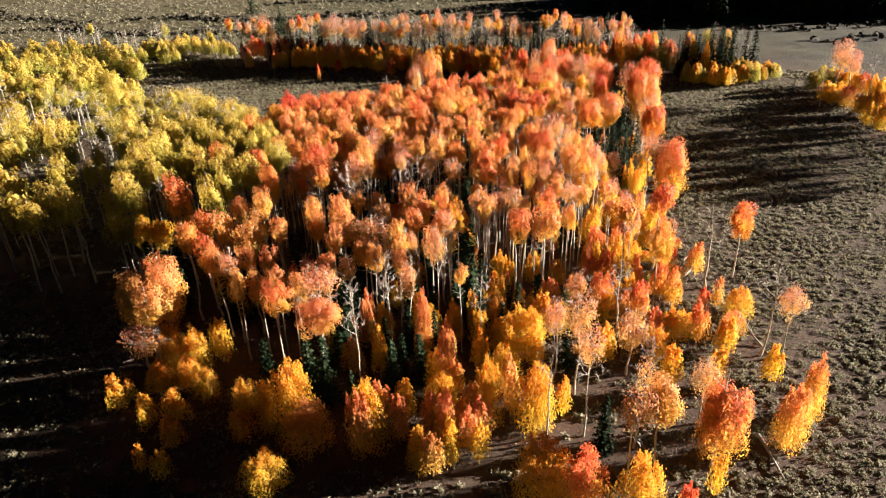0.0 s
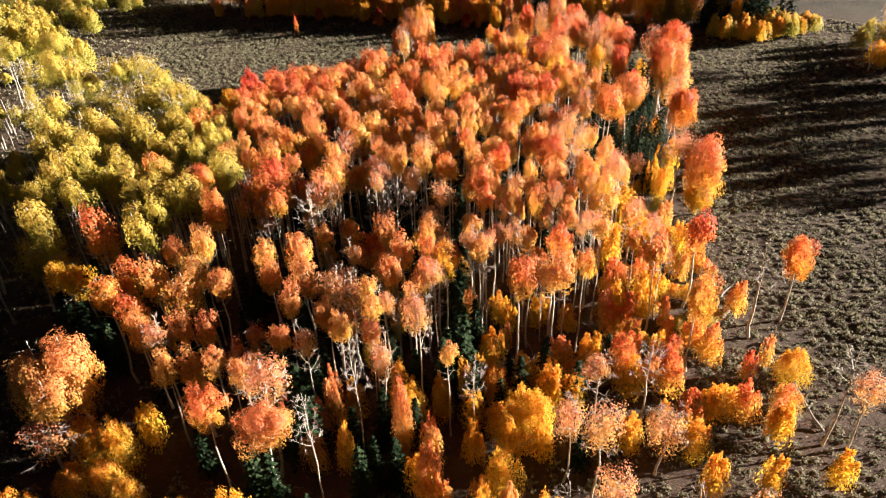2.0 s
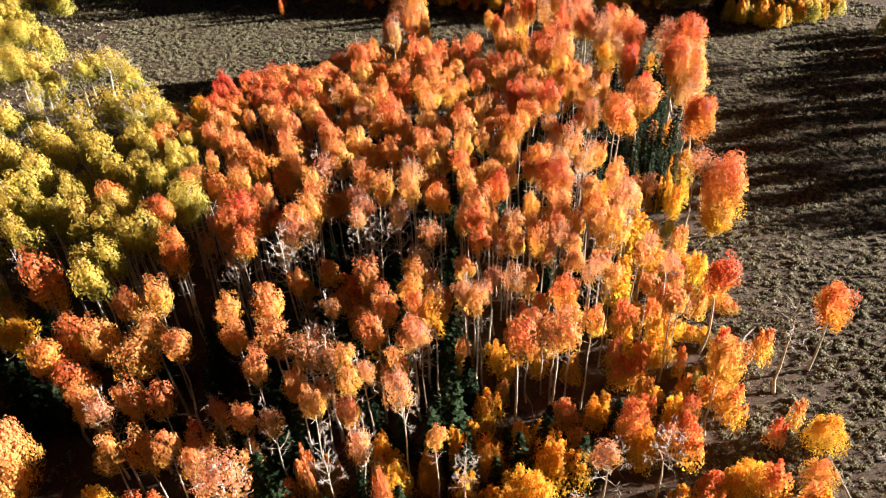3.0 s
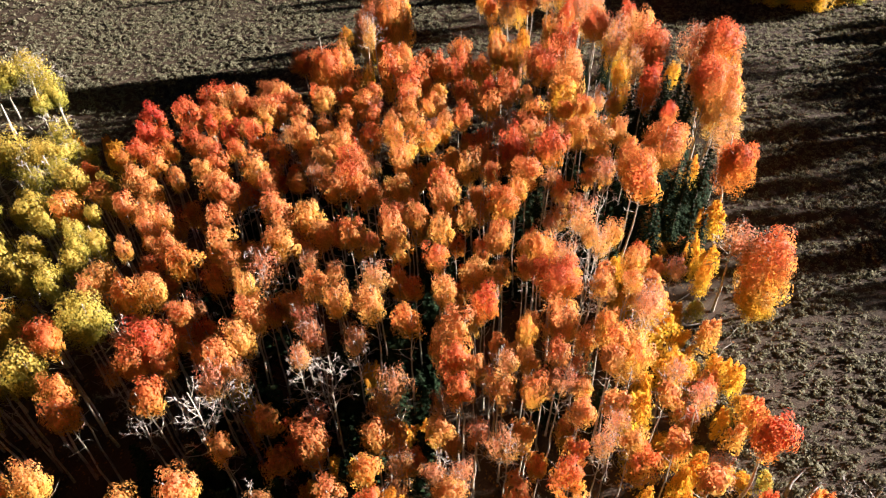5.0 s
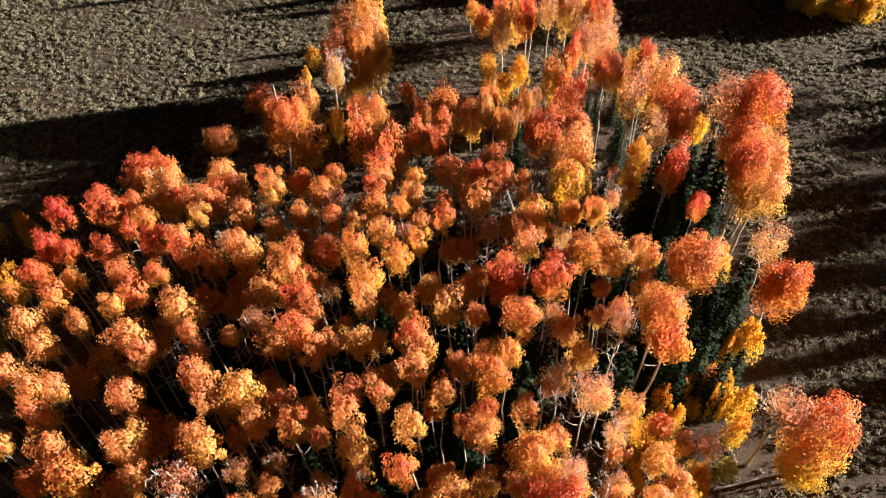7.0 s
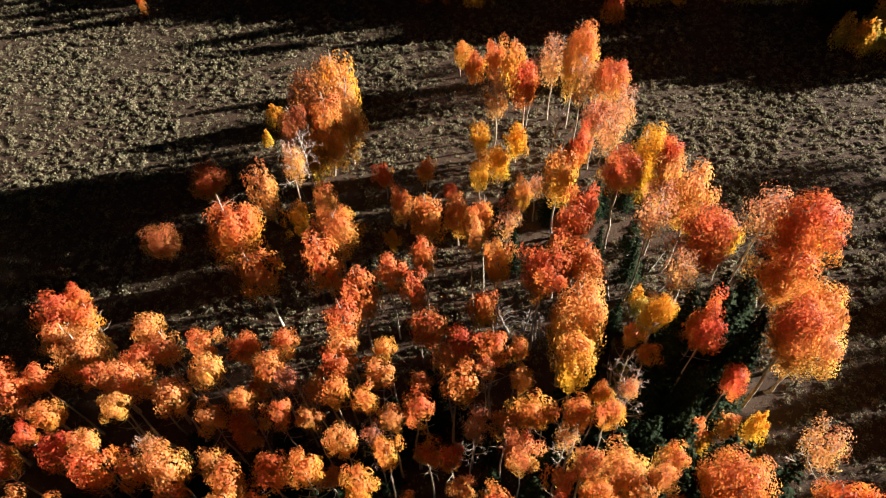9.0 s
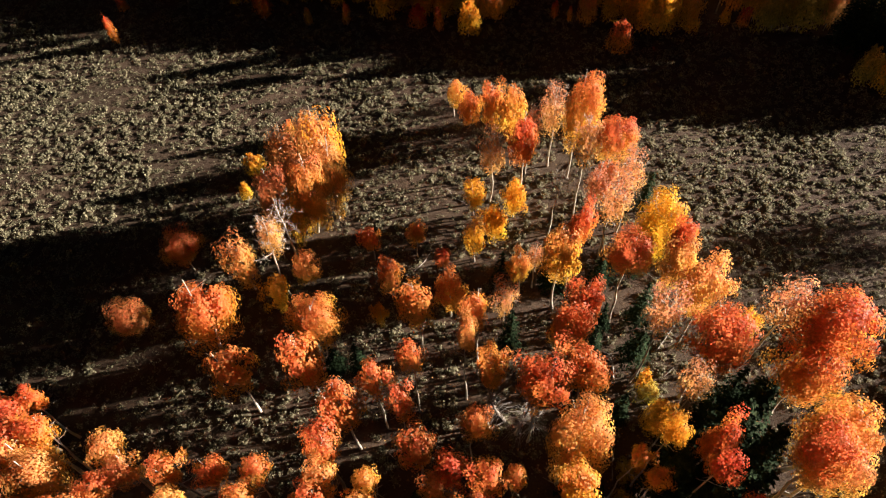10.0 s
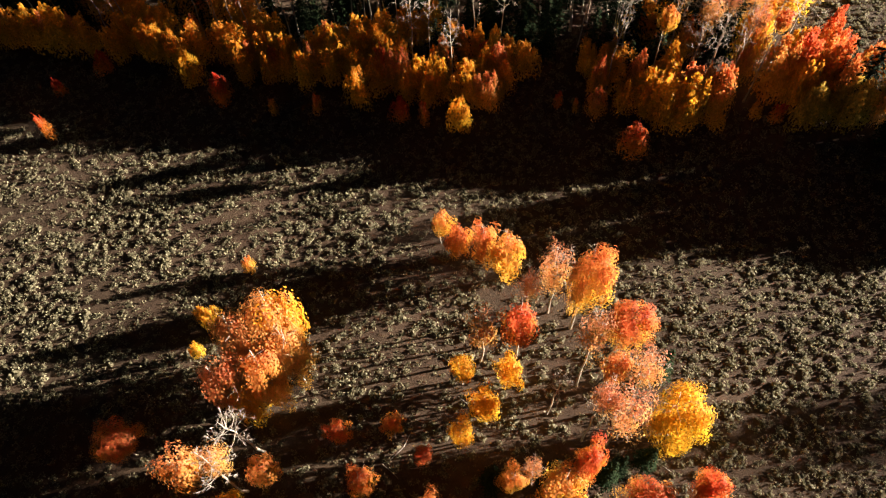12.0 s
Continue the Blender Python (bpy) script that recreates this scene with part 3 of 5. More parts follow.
saplings("gold", [(29.7, 174.8, 5.0, 2.8), (17.2, 175.3, 5.2, 2.7), (-2.1, 176.0, 5.0, 2.8), (21.5, 176.2, 5.0, 2.9), (0.3, 176.4, 5.1, 2.6), (28.2, 176.7, 4.5, 2.3), (-6.4, 176.8, 4.6, 1.7), (19.7, 177.0, 4.9, 2.6), (-4.7, 177.1, 4.3, 1.9), (-14.9, 177.2, 5.2, 2.6), (-9.0, 177.3, 4.6, 2.3), (1.5, 177.7, 5.0, 2.6), (15.7, 177.7, 5.3, 3.4), (45.9, 177.9, 5.5, 4.0), (1.0, 179.0, 5.9, 4.0), (-1.1, 179.1, 5.1, 2.6), (13.5, 179.2, 5.5, 3.7), (-4.2, 179.4, 4.6, 2.0), (-6.0, 179.4, 4.9, 2.4), (-16.5, 179.4, 5.5, 3.0), (3.7, 179.8, 5.9, 4.0), (-9.8, 180.0, 5.8, 3.7), (6.3, 180.2, 5.8, 4.0)])
saplings("gold", [(37.4, 180.3, 5.7, 3.7), (-11.7, 180.4, 5.5, 3.0), (-14.6, 180.8, 5.4, 3.0), (34.7, 181.3, 5.5, 4.0), (-23.9, 181.4, 5.0, 2.4), (-7.6, 181.5, 4.9, 2.7), (-6.8, 181.9, 5.5, 3.4), (9.0, 181.9, 5.4, 3.7), (-20.8, 182.0, 5.4, 2.9), (-19.6, 182.5, 5.2, 2.7), (-27.3, 182.5, 5.4, 2.9), (11.4, 182.5, 5.5, 3.7), (-22.9, 183.0, 5.3, 2.7), (-30.1, 183.3, 5.7, 3.8), (52.1, 183.4, 5.5, 3.8), (-18.7, 183.4, 5.7, 3.8), (-33.6, 184.1, 5.6, 3.8), (-36.1, 184.5, 5.6, 3.4), (-21.2, 184.6, 5.5, 3.8), (-11.7, 185.3, 5.7, 3.8), (-9.3, 185.4, 5.3, 3.8), (-16.6, 186.8, 5.4, 3.8), (-23.8, 186.9, 5.5, 3.8)])
saplings("gold", [(58.3, 189.5, 5.4, 3.5), (-75.0, 193.7, 4.7, 3.3), (-82.0, 195.7, 4.5, 3.3), (-72.8, 196.2, 4.2, 3.0), (-58.3, 200.9, 4.3, 2.4), (-78.1, 201.8, 5.2, 4.1), (-81.1, 203.1, 5.3, 4.1), (-61.0, 203.2, 4.3, 2.8), (-66.2, 203.7, 4.8, 3.4), (-83.7, 203.8, 4.7, 3.8), (-76.4, 203.9, 5.0, 4.1), (-74.2, 204.8, 5.4, 4.2), (-64.5, 206.3, 4.5, 3.5), (-70.6, 207.3, 4.9, 3.9), (-73.8, 210.6, 4.9, 4.3)])
aspens("orange", [(-24.4, 63.2, 11.6, 2.6), (-1.2, 63.6, 11.6, 2.2), (-20.1, 64.7, 12.4, 2.7), (-17.6, 65.1, 12.5, 2.4), (10.8, 65.8, 12.3, 2.7), (-2.8, 66.0, 12.7, 2.4), (-10.4, 66.1, 12.4, 2.7), (0.1, 66.2, 12.4, 2.4), (-23.0, 66.3, 12.3, 2.6), (-13.3, 66.4, 12.0, 2.1), (-19.7, 67.3, 12.9, 2.7), (-1.9, 67.9, 13.3, 2.2), (-13.7, 68.2, 13.3, 2.3), (4.9, 68.2, 12.8, 2.2), (-22.1, 69.1, 13.3, 2.3), (-10.9, 69.2, 13.1, 2.6), (-20.1, 69.5, 13.5, 2.0)])
aspens("orange", [(-13.7, 75.0, 14.8, 2.4), (8.3, 75.1, 13.8, 1.8), (7.0, 76.1, 14.3, 1.6), (15.6, 76.6, 14.3, 1.8), (10.4, 77.2, 13.8, 1.5), (-13.5, 77.3, 14.3, 1.8), (-10.0, 77.4, 15.2, 2.5), (-8.7, 79.0, 14.9, 2.1), (5.4, 80.1, 14.8, 2.4), (-13.4, 81.0, 15.0, 1.8), (-0.2, 81.4, 15.3, 2.1), (-9.3, 81.6, 14.6, 2.3), (-3.0, 82.9, 14.5, 2.0), (-16.1, 83.0, 15.2, 2.0), (4.7, 83.0, 14.5, 1.8), (-4.8, 84.0, 14.5, 1.9), (-21.3, 84.1, 14.4, 1.5), (-10.1, 84.1, 14.9, 2.0), (10.7, 85.1, 14.2, 1.6), (-20.4, 85.8, 14.8, 2.2), (-14.1, 86.4, 15.3, 2.3)])
aspens("orange", [(-17.4, 86.5, 14.3, 1.9), (4.2, 86.7, 14.8, 1.9), (-11.2, 87.0, 14.3, 1.7), (-7.7, 87.6, 15.1, 2.1), (-16.7, 87.7, 15.5, 2.4), (1.4, 87.7, 14.8, 2.1), (-12.2, 88.1, 15.4, 2.5), (-20.3, 88.7, 14.0, 1.4), (-0.5, 89.0, 14.2, 1.4), (-2.2, 89.1, 14.7, 2.0), (-8.7, 89.1, 14.9, 1.8), (0.3, 90.0, 15.2, 2.2), (-4.9, 90.3, 14.5, 2.0), (-19.1, 90.7, 14.4, 2.1), (2.4, 90.9, 14.7, 1.8)])
aspens("orange", [(-13.2, 91.7, 15.2, 2.2), (-8.0, 91.8, 14.6, 2.0), (-19.5, 92.2, 14.8, 2.1), (-5.7, 92.2, 14.9, 2.6), (1.1, 92.4, 14.4, 1.9), (4.8, 92.6, 14.9, 2.1), (-18.2, 92.9, 14.2, 1.9), (7.6, 93.2, 14.7, 1.3), (-9.5, 93.2, 14.8, 2.1), (-21.8, 93.6, 15.1, 2.1), (11.2, 94.1, 15.1, 1.9), (5.1, 94.7, 14.4, 2.1), (-13.1, 95.0, 14.7, 2.0), (-1.8, 95.1, 14.3, 1.9), (-9.2, 95.7, 14.0, 1.5), (4.2, 95.8, 14.9, 2.2), (1.5, 95.8, 14.6, 2.2), (-20.1, 96.0, 14.7, 2.1), (-7.6, 96.1, 14.2, 1.5), (-4.7, 96.1, 14.7, 2.3), (-15.0, 96.3, 15.0, 2.5)])
aspens("orange", [(-10.4, 96.7, 14.5, 1.7), (-2.0, 97.9, 14.7, 2.0), (8.9, 98.0, 13.8, 1.5), (-18.8, 98.2, 14.3, 1.8), (-11.9, 98.2, 14.9, 2.2), (-21.9, 98.3, 15.0, 2.6), (7.5, 98.6, 14.2, 2.3), (1.6, 98.7, 14.8, 2.0), (4.3, 98.8, 14.3, 2.0), (8.7, 99.7, 14.4, 1.8), (-16.9, 99.9, 14.0, 1.8), (6.2, 100.2, 13.7, 1.8), (-5.5, 100.5, 14.2, 2.3), (-15.5, 101.3, 14.0, 2.4), (-4.5, 101.5, 14.7, 2.4), (-13.9, 102.0, 14.0, 1.7)])
aspens("orange", [(-16.7, 102.4, 14.5, 2.2), (3.9, 103.3, 14.1, 2.1), (17.2, 103.6, 13.8, 2.2), (-8.2, 104.8, 14.6, 2.9), (4.9, 104.9, 13.4, 1.8), (2.2, 105.6, 13.8, 2.0), (-14.1, 106.2, 13.8, 2.0), (12.5, 106.7, 13.2, 2.0), (17.3, 107.1, 14.0, 2.1), (5.2, 107.7, 13.3, 2.0), (14.1, 107.8, 14.1, 2.6), (0.2, 107.8, 13.0, 1.5), (4.0, 108.3, 13.7, 1.6), (6.6, 108.4, 13.4, 2.5), (-16.3, 108.5, 13.5, 1.9), (-1.9, 108.7, 13.3, 1.9), (-4.7, 109.2, 13.0, 2.1), (-12.9, 109.3, 13.5, 1.8), (1.6, 109.3, 13.7, 2.3)])
aspens("orange", [(-9.0, 109.8, 13.2, 2.6), (9.6, 110.0, 13.5, 2.6), (7.4, 110.2, 12.7, 1.6), (13.8, 110.2, 13.1, 1.7), (11.8, 110.5, 13.2, 1.6), (-13.3, 111.0, 12.9, 2.3), (4.0, 111.1, 13.3, 2.3), (-6.7, 111.2, 13.8, 2.2), (-15.0, 111.2, 13.2, 1.9), (-2.6, 111.5, 13.2, 2.5), (1.7, 111.6, 13.5, 2.3), (18.1, 111.8, 14.3, 2.9), (13.7, 112.1, 12.9, 1.6), (12.2, 112.4, 13.7, 2.3), (32.8, 112.5, 14.9, 3.8), (5.0, 112.6, 13.4, 1.9), (-12.3, 112.8, 12.5, 2.0), (-2.4, 113.1, 13.3, 2.0), (1.7, 113.3, 13.1, 2.3), (-7.8, 113.8, 12.8, 2.2), (-16.8, 114.0, 13.4, 3.8), (-10.9, 114.1, 12.4, 2.5)])
aspens("orange", [(-12.3, 115.1, 12.5, 2.2), (1.6, 115.3, 12.9, 2.7), (-19.6, 115.7, 11.9, 2.5)])
saplings("orange", [(9.3, 35.6, 6.7, 3.5), (6.8, 36.6, 6.8, 4.2), (-11.8, 43.7, 6.8, 3.9), (0.5, 49.7, 4.7, 2.4), (20.6, 50.2, 4.7, 2.2), (24.9, 50.3, 4.2, 1.9), (27.8, 55.4, 4.5, 2.1), (28.0, 56.5, 3.8, 1.8), (25.7, 57.4, 4.6, 2.2), (22.9, 57.8, 3.9, 2.0), (17.1, 60.6, 4.4, 2.3), (20.4, 61.0, 4.7, 2.3)])
saplings("orange", [(16.5, 62.4, 5.1, 3.0), (30.0, 63.6, 3.8, 1.3), (25.0, 64.4, 4.4, 2.0), (22.0, 66.7, 3.9, 1.4), (18.3, 68.6, 3.8, 2.1), (17.2, 68.9, 4.0, 2.4), (22.6, 70.1, 3.5, 1.5), (30.1, 71.0, 4.1, 2.0), (82.2, 135.4, 4.3, 3.4), (89.9, 143.1, 4.5, 3.3), (-6.1, 152.8, 2.8, 1.3), (26.3, 170.6, 2.3, 0.7), (37.8, 170.8, 5.4, 3.8), (-1.0, 172.0, 3.0, 1.3), (-5.7, 172.3, 2.4, 1.1), (51.6, 173.1, 5.8, 3.7), (51.4, 175.9, 5.0, 2.8), (40.2, 179.5, 5.5, 3.7), (43.3, 180.3, 5.2, 3.7), (49.9, 183.4, 5.1, 3.4)])
saplings("orange", [(-14.2, 186.7, 5.8, 3.8), (55.3, 186.8, 5.3, 3.8), (-26.5, 189.1, 5.3, 3.9), (-31.5, 190.2, 5.7, 3.9), (-29.2, 190.8, 5.4, 3.9), (-41.5, 194.0, 6.0, 4.3)])
aspens("thin", [(-6.3, 64.4, 12.3, 3.1), (-8.1, 65.0, 12.5, 2.6), (1.7, 74.8, 14.6, 2.1), (11.8, 75.6, 13.6, 1.6), (-10.1, 76.0, 14.5, 2.1), (-8.5, 76.3, 14.2, 1.5), (8.5, 76.7, 14.9, 2.1), (-4.8, 77.5, 14.9, 2.0), (-4.1, 78.9, 14.5, 1.7), (-1.3, 78.9, 14.4, 1.9), (-4.8, 80.8, 14.4, 1.9)])
aspens("thin", [(-0.2, 83.8, 15.2, 2.0), (14.0, 85.7, 15.1, 1.7), (-8.7, 86.3, 15.1, 2.5), (-5.4, 86.7, 14.1, 1.5), (18.6, 96.2, 15.0, 2.0), (-5.8, 97.9, 14.6, 1.8), (20.7, 108.6, 13.7, 1.8), (85.5, 140.8, 10.3, 3.2), (84.2, 143.3, 11.8, 4.9), (70.0, 170.2, 8.5, 3.2), (45.5, 178.9, 11.0, 3.6)])
aspens("thin", [(48.2, 180.4, 10.8, 3.3), (36.1, 183.6, 10.9, 3.4), (38.8, 185.4, 11.0, 3.7), (7.1, 190.8, 10.4, 3.2), (5.5, 193.2, 10.3, 3.2), (-20.5, 193.3, 10.7, 3.9), (-11.6, 193.3, 10.5, 3.6), (-1.4, 194.2, 10.9, 3.6), (-47.3, 195.9, 12.1, 5.6), (-23.4, 196.6, 10.8, 4.0), (-25.8, 197.2, 11.1, 4.0)])
saplings("thin", [(56.2, 166.9, 7.7, 2.3), (60.1, 168.2, 8.1, 2.6), (72.0, 173.1, 8.2, 2.7)])
aspens("thin", [(40.1, 176.8, 11.0, 3.6), (39.6, 181.3, 10.9, 3.4), (16.9, 185.4, 10.5, 2.8), (24.3, 186.1, 10.4, 3.1), (22.0, 186.7, 10.7, 3.8), (20.3, 189.7, 10.7, 3.5), (-3.2, 189.9, 10.6, 3.2), (-43.9, 190.2, 11.0, 4.2), (-5.2, 192.0, 10.6, 3.2), (4.0, 193.4, 10.7, 3.2), (-30.3, 195.7, 11.2, 3.9), (-28.7, 201.4, 11.0, 4.4)])
aspens("red", [(11.5, 69.4, 12.8, 2.2), (25.5, 72.9, 12.3, 2.8), (-27.3, 100.3, 13.7, 2.0), (-21.9, 104.8, 13.9, 1.9), (-23.7, 105.4, 14.3, 2.3), (-19.3, 105.7, 13.4, 2.3), (-15.7, 105.8, 13.5, 2.3), (-17.9, 107.3, 13.7, 1.4), (-24.5, 109.8, 13.7, 2.4), (26.5, 112.2, 14.5, 2.1), (-22.3, 112.7, 12.7, 2.1), (-20.3, 120.2, 9.7, 2.1)])
saplings("red", [(-28.8, 169.9, 4.1, 1.2), (7.8, 170.8, 3.3, 2.0), (24.7, 171.4, 2.5, 1.0), (-11.4, 173.6, 4.3, 1.5), (-11.4, 174.6, 3.7, 2.3), (-29.8, 176.5, 2.7, 1.3), (-25.5, 179.8, 3.0, 1.9), (-53.4, 194.5, 4.7, 2.6)])
aspens("scarlet", [(7.8, 64.7, 12.9, 2.8), (-27.1, 64.8, 12.7, 2.6), (-26.0, 67.0, 12.6, 2.7), (-29.9, 72.5, 14.1, 3.1), (-19.5, 74.2, 13.7, 2.1), (10.2, 75.0, 13.7, 1.8), (5.3, 75.1, 14.2, 2.0), (-20.1, 75.5, 14.4, 2.1), (5.8, 76.6, 14.9, 2.4), (-15.5, 77.3, 14.8, 1.9), (17.4, 77.4, 13.8, 1.5), (16.0, 78.1, 14.7, 2.1), (-14.7, 79.1, 15.6, 2.6)])
aspens("scarlet", [(-21.9, 79.3, 15.2, 2.1), (2.2, 79.9, 15.2, 2.3), (-23.2, 80.4, 15.0, 2.6), (-28.5, 82.3, 15.4, 2.4), (-18.2, 84.6, 14.6, 2.5), (-26.6, 93.7, 15.0, 2.7), (21.1, 94.8, 15.5, 2.9), (-2.8, 96.2, 15.0, 2.4), (-24.9, 97.1, 14.0, 2.0), (-3.2, 99.7, 14.8, 2.3), (-21.5, 100.2, 14.7, 2.2), (-23.4, 100.6, 14.3, 1.5), (1.1, 101.2, 14.5, 2.4), (-19.5, 102.1, 13.9, 1.7), (11.5, 102.2, 14.1, 2.4), (-23.1, 103.0, 14.3, 2.2)])
aspens("scarlet", [(0.4, 103.7, 14.5, 2.3), (-4.1, 103.9, 14.2, 2.1), (-12.3, 104.7, 14.4, 2.4), (-1.7, 104.8, 13.8, 2.3), (-20.7, 110.3, 12.9, 2.8), (-11.7, 111.2, 12.5, 2.0), (-19.3, 112.2, 12.3, 2.0), (10.3, 113.2, 13.1, 2.5), (-5.3, 113.8, 12.8, 2.2), (-17.7, 116.7, 11.8, 2.5), (-19.1, 117.1, 11.2, 3.1), (-21.6, 119.1, 10.4, 3.2)])
saplings("scarlet", [(16.9, 34.7, 4.2, 1.7), (27.6, 62.1, 3.5, 1.2), (24.4, 66.6, 4.4, 2.2), (26.4, 71.0, 4.4, 2.2), (31.5, 165.0, 3.8, 3.0), (46.6, 168.0, 3.0, 1.3), (10.4, 170.1, 3.1, 1.6), (54.2, 175.5, 5.4, 3.2)])
saplings("scarlet", [(-34.4, 193.2, 5.5, 3.9), (-39.1, 193.5, 5.7, 4.3), (-36.9, 194.1, 5.9, 4.3), (-46.2, 194.7, 6.0, 4.3), (-44.7, 198.4, 5.9, 4.4), (-49.2, 198.6, 5.6, 4.0), (-51.8, 199.8, 5.5, 4.1)])
aspens("yellow", [(-46.1, 65.5, 11.8, 2.5), (-24.4, 68.8, 13.4, 2.1), (-36.8, 70.0, 8.7, 3.2), (-28.1, 70.2, 13.2, 2.1), (-41.1, 70.4, 13.1, 2.7), (-43.3, 70.7, 12.8, 3.4), (-38.6, 70.9, 8.6, 2.5), (-46.3, 71.7, 12.8, 3.0), (-26.2, 71.9, 14.1, 3.0), (-34.4, 72.0, 14.2, 2.6), (-49.0, 72.3, 13.3, 2.9), (-43.1, 73.9, 13.8, 2.9), (-36.2, 74.6, 14.6, 3.1), (-25.2, 74.7, 14.5, 2.4), (-27.4, 74.8, 14.4, 2.6), (-37.6, 75.0, 9.0, 2.9), (-46.5, 75.7, 13.4, 3.3), (-39.9, 75.9, 9.2, 3.2), (-24.4, 76.3, 14.7, 1.9), (-32.6, 76.3, 14.6, 2.3), (-22.7, 76.5, 15.1, 2.5), (-37.4, 76.9, 15.1, 2.3), (-34.7, 77.9, 14.9, 2.7)])
aspens("yellow", [(-26.9, 78.3, 14.6, 2.8), (-52.6, 78.7, 13.9, 2.9), (-46.9, 79.2, 14.7, 3.7), (-28.7, 79.6, 15.2, 2.8), (-26.5, 79.9, 15.4, 2.6), (-31.9, 80.7, 14.9, 2.6), (-33.8, 80.9, 15.3, 2.4), (-37.8, 81.1, 15.2, 2.2), (-20.8, 81.8, 15.4, 3.4), (-31.0, 83.0, 15.3, 2.4), (-37.2, 83.3, 15.7, 2.8), (-43.4, 84.2, 9.0, 3.2), (-24.1, 84.5, 15.1, 1.9), (-36.2, 85.1, 15.3, 3.0), (-27.5, 86.3, 14.7, 2.6), (-23.1, 86.4, 15.0, 2.1), (-25.8, 87.5, 14.4, 1.7), (-29.0, 87.6, 15.2, 2.8), (-23.9, 88.5, 15.1, 2.0), (-21.8, 88.7, 14.5, 1.3), (-27.4, 88.7, 14.7, 2.0), (-37.3, 88.7, 15.3, 3.0), (-42.5, 89.1, 15.0, 3.0)])
aspens("yellow", [(-50.4, 89.5, 13.9, 3.4), (-58.2, 89.7, 13.8, 2.9), (-22.9, 89.8, 14.7, 2.3), (-24.3, 90.1, 15.1, 1.8), (-31.4, 90.5, 15.1, 2.9), (-40.2, 91.1, 14.9, 3.0), (-42.7, 91.3, 15.7, 3.2), (-27.1, 91.3, 15.0, 1.8), (-32.9, 91.7, 15.3, 2.7), (-23.8, 92.1, 14.7, 1.4), (-36.8, 92.8, 14.8, 2.9), (-58.0, 93.3, 14.7, 3.9), (-28.8, 93.7, 15.3, 2.6), (-38.7, 94.7, 15.7, 3.3), (-54.4, 94.7, 14.2, 3.4), (-57.3, 96.7, 15.1, 4.3), (-47.1, 97.4, 15.3, 3.2), (-36.7, 97.5, 15.2, 3.2), (-27.2, 97.7, 14.8, 2.3), (-30.4, 98.0, 14.9, 2.6), (-64.5, 98.3, 14.1, 3.9), (-46.2, 99.6, 15.5, 3.5), (-29.0, 99.9, 14.8, 2.5)])
aspens("yellow", [(-32.4, 101.0, 15.1, 3.0), (-30.2, 101.6, 14.9, 2.7), (-44.2, 101.8, 14.5, 3.6), (-40.0, 102.1, 15.2, 3.5), (-37.4, 102.8, 14.6, 3.6), (-34.9, 103.2, 15.0, 3.1), (-66.9, 105.8, 14.2, 4.3), (-33.2, 107.8, 13.8, 3.1), (-51.6, 120.6, 11.2, 3.7), (-40.7, 122.2, 10.1, 2.8), (-63.1, 126.4, 10.8, 4.2), (-51.0, 126.8, 10.7, 3.9), (-49.3, 127.8, 10.6, 3.7), (-44.7, 128.2, 10.2, 3.7), (-61.3, 129.4, 11.5, 4.7), (-48.2, 130.7, 10.2, 3.4), (-59.2, 130.8, 10.0, 4.0), (-82.2, 131.3, 9.9, 5.1), (-70.1, 147.5, 8.9, 5.9), (60.6, 163.9, 8.3, 2.5), (-62.3, 196.3, 9.1, 2.0), (-78.7, 208.2, 9.6, 2.4), (-102.6, 213.8, 8.9, 1.8)])
saplings("yellow", [(81.3, 147.3, 4.2, 3.1), (85.3, 148.2, 4.7, 3.4), (-66.4, 148.2, 7.1, 4.7), (-87.5, 149.0, 7.8, 6.0), (85.1, 151.4, 4.5, 3.4), (-86.3, 154.7, 7.2, 6.7), (72.1, 155.9, 3.9, 2.4), (-78.6, 156.0, 7.0, 6.2), (70.9, 157.5, 4.5, 3.3), (57.1, 157.7, 4.5, 3.0), (-75.2, 159.3, 7.0, 5.4), (-99.0, 160.4, 6.4, 5.6), (70.6, 161.1, 4.4, 3.6), (-80.3, 162.4, 7.5, 6.2), (69.4, 162.8, 4.5, 4.0), (-85.8, 163.2, 6.9, 6.2), (54.8, 167.4, 5.6, 3.3), (50.1, 167.6, 4.9, 2.8), (52.3, 168.3, 5.2, 2.6), (-106.0, 169.9, 7.0, 5.8), (55.1, 170.9, 4.6, 2.5), (-103.4, 172.7, 7.0, 5.9), (-84.3, 173.8, 6.5, 5.4)])
saplings("yellow", [(-75.7, 175.3, 6.2, 4.8), (-96.8, 177.9, 7.0, 6.1), (-92.2, 180.1, 6.4, 6.2), (-106.7, 185.6, 6.4, 6.3), (-84.4, 185.9, 6.0, 5.7), (-85.8, 193.7, 6.1, 4.9), (-91.4, 196.3, 6.5, 5.0), (-95.6, 196.4, 6.1, 5.3), (-119.6, 197.1, 6.7, 6.7), (-107.4, 199.5, 6.2, 6.1), (-113.8, 199.7, 6.4, 6.1), (-103.3, 201.2, 6.1, 5.5)])
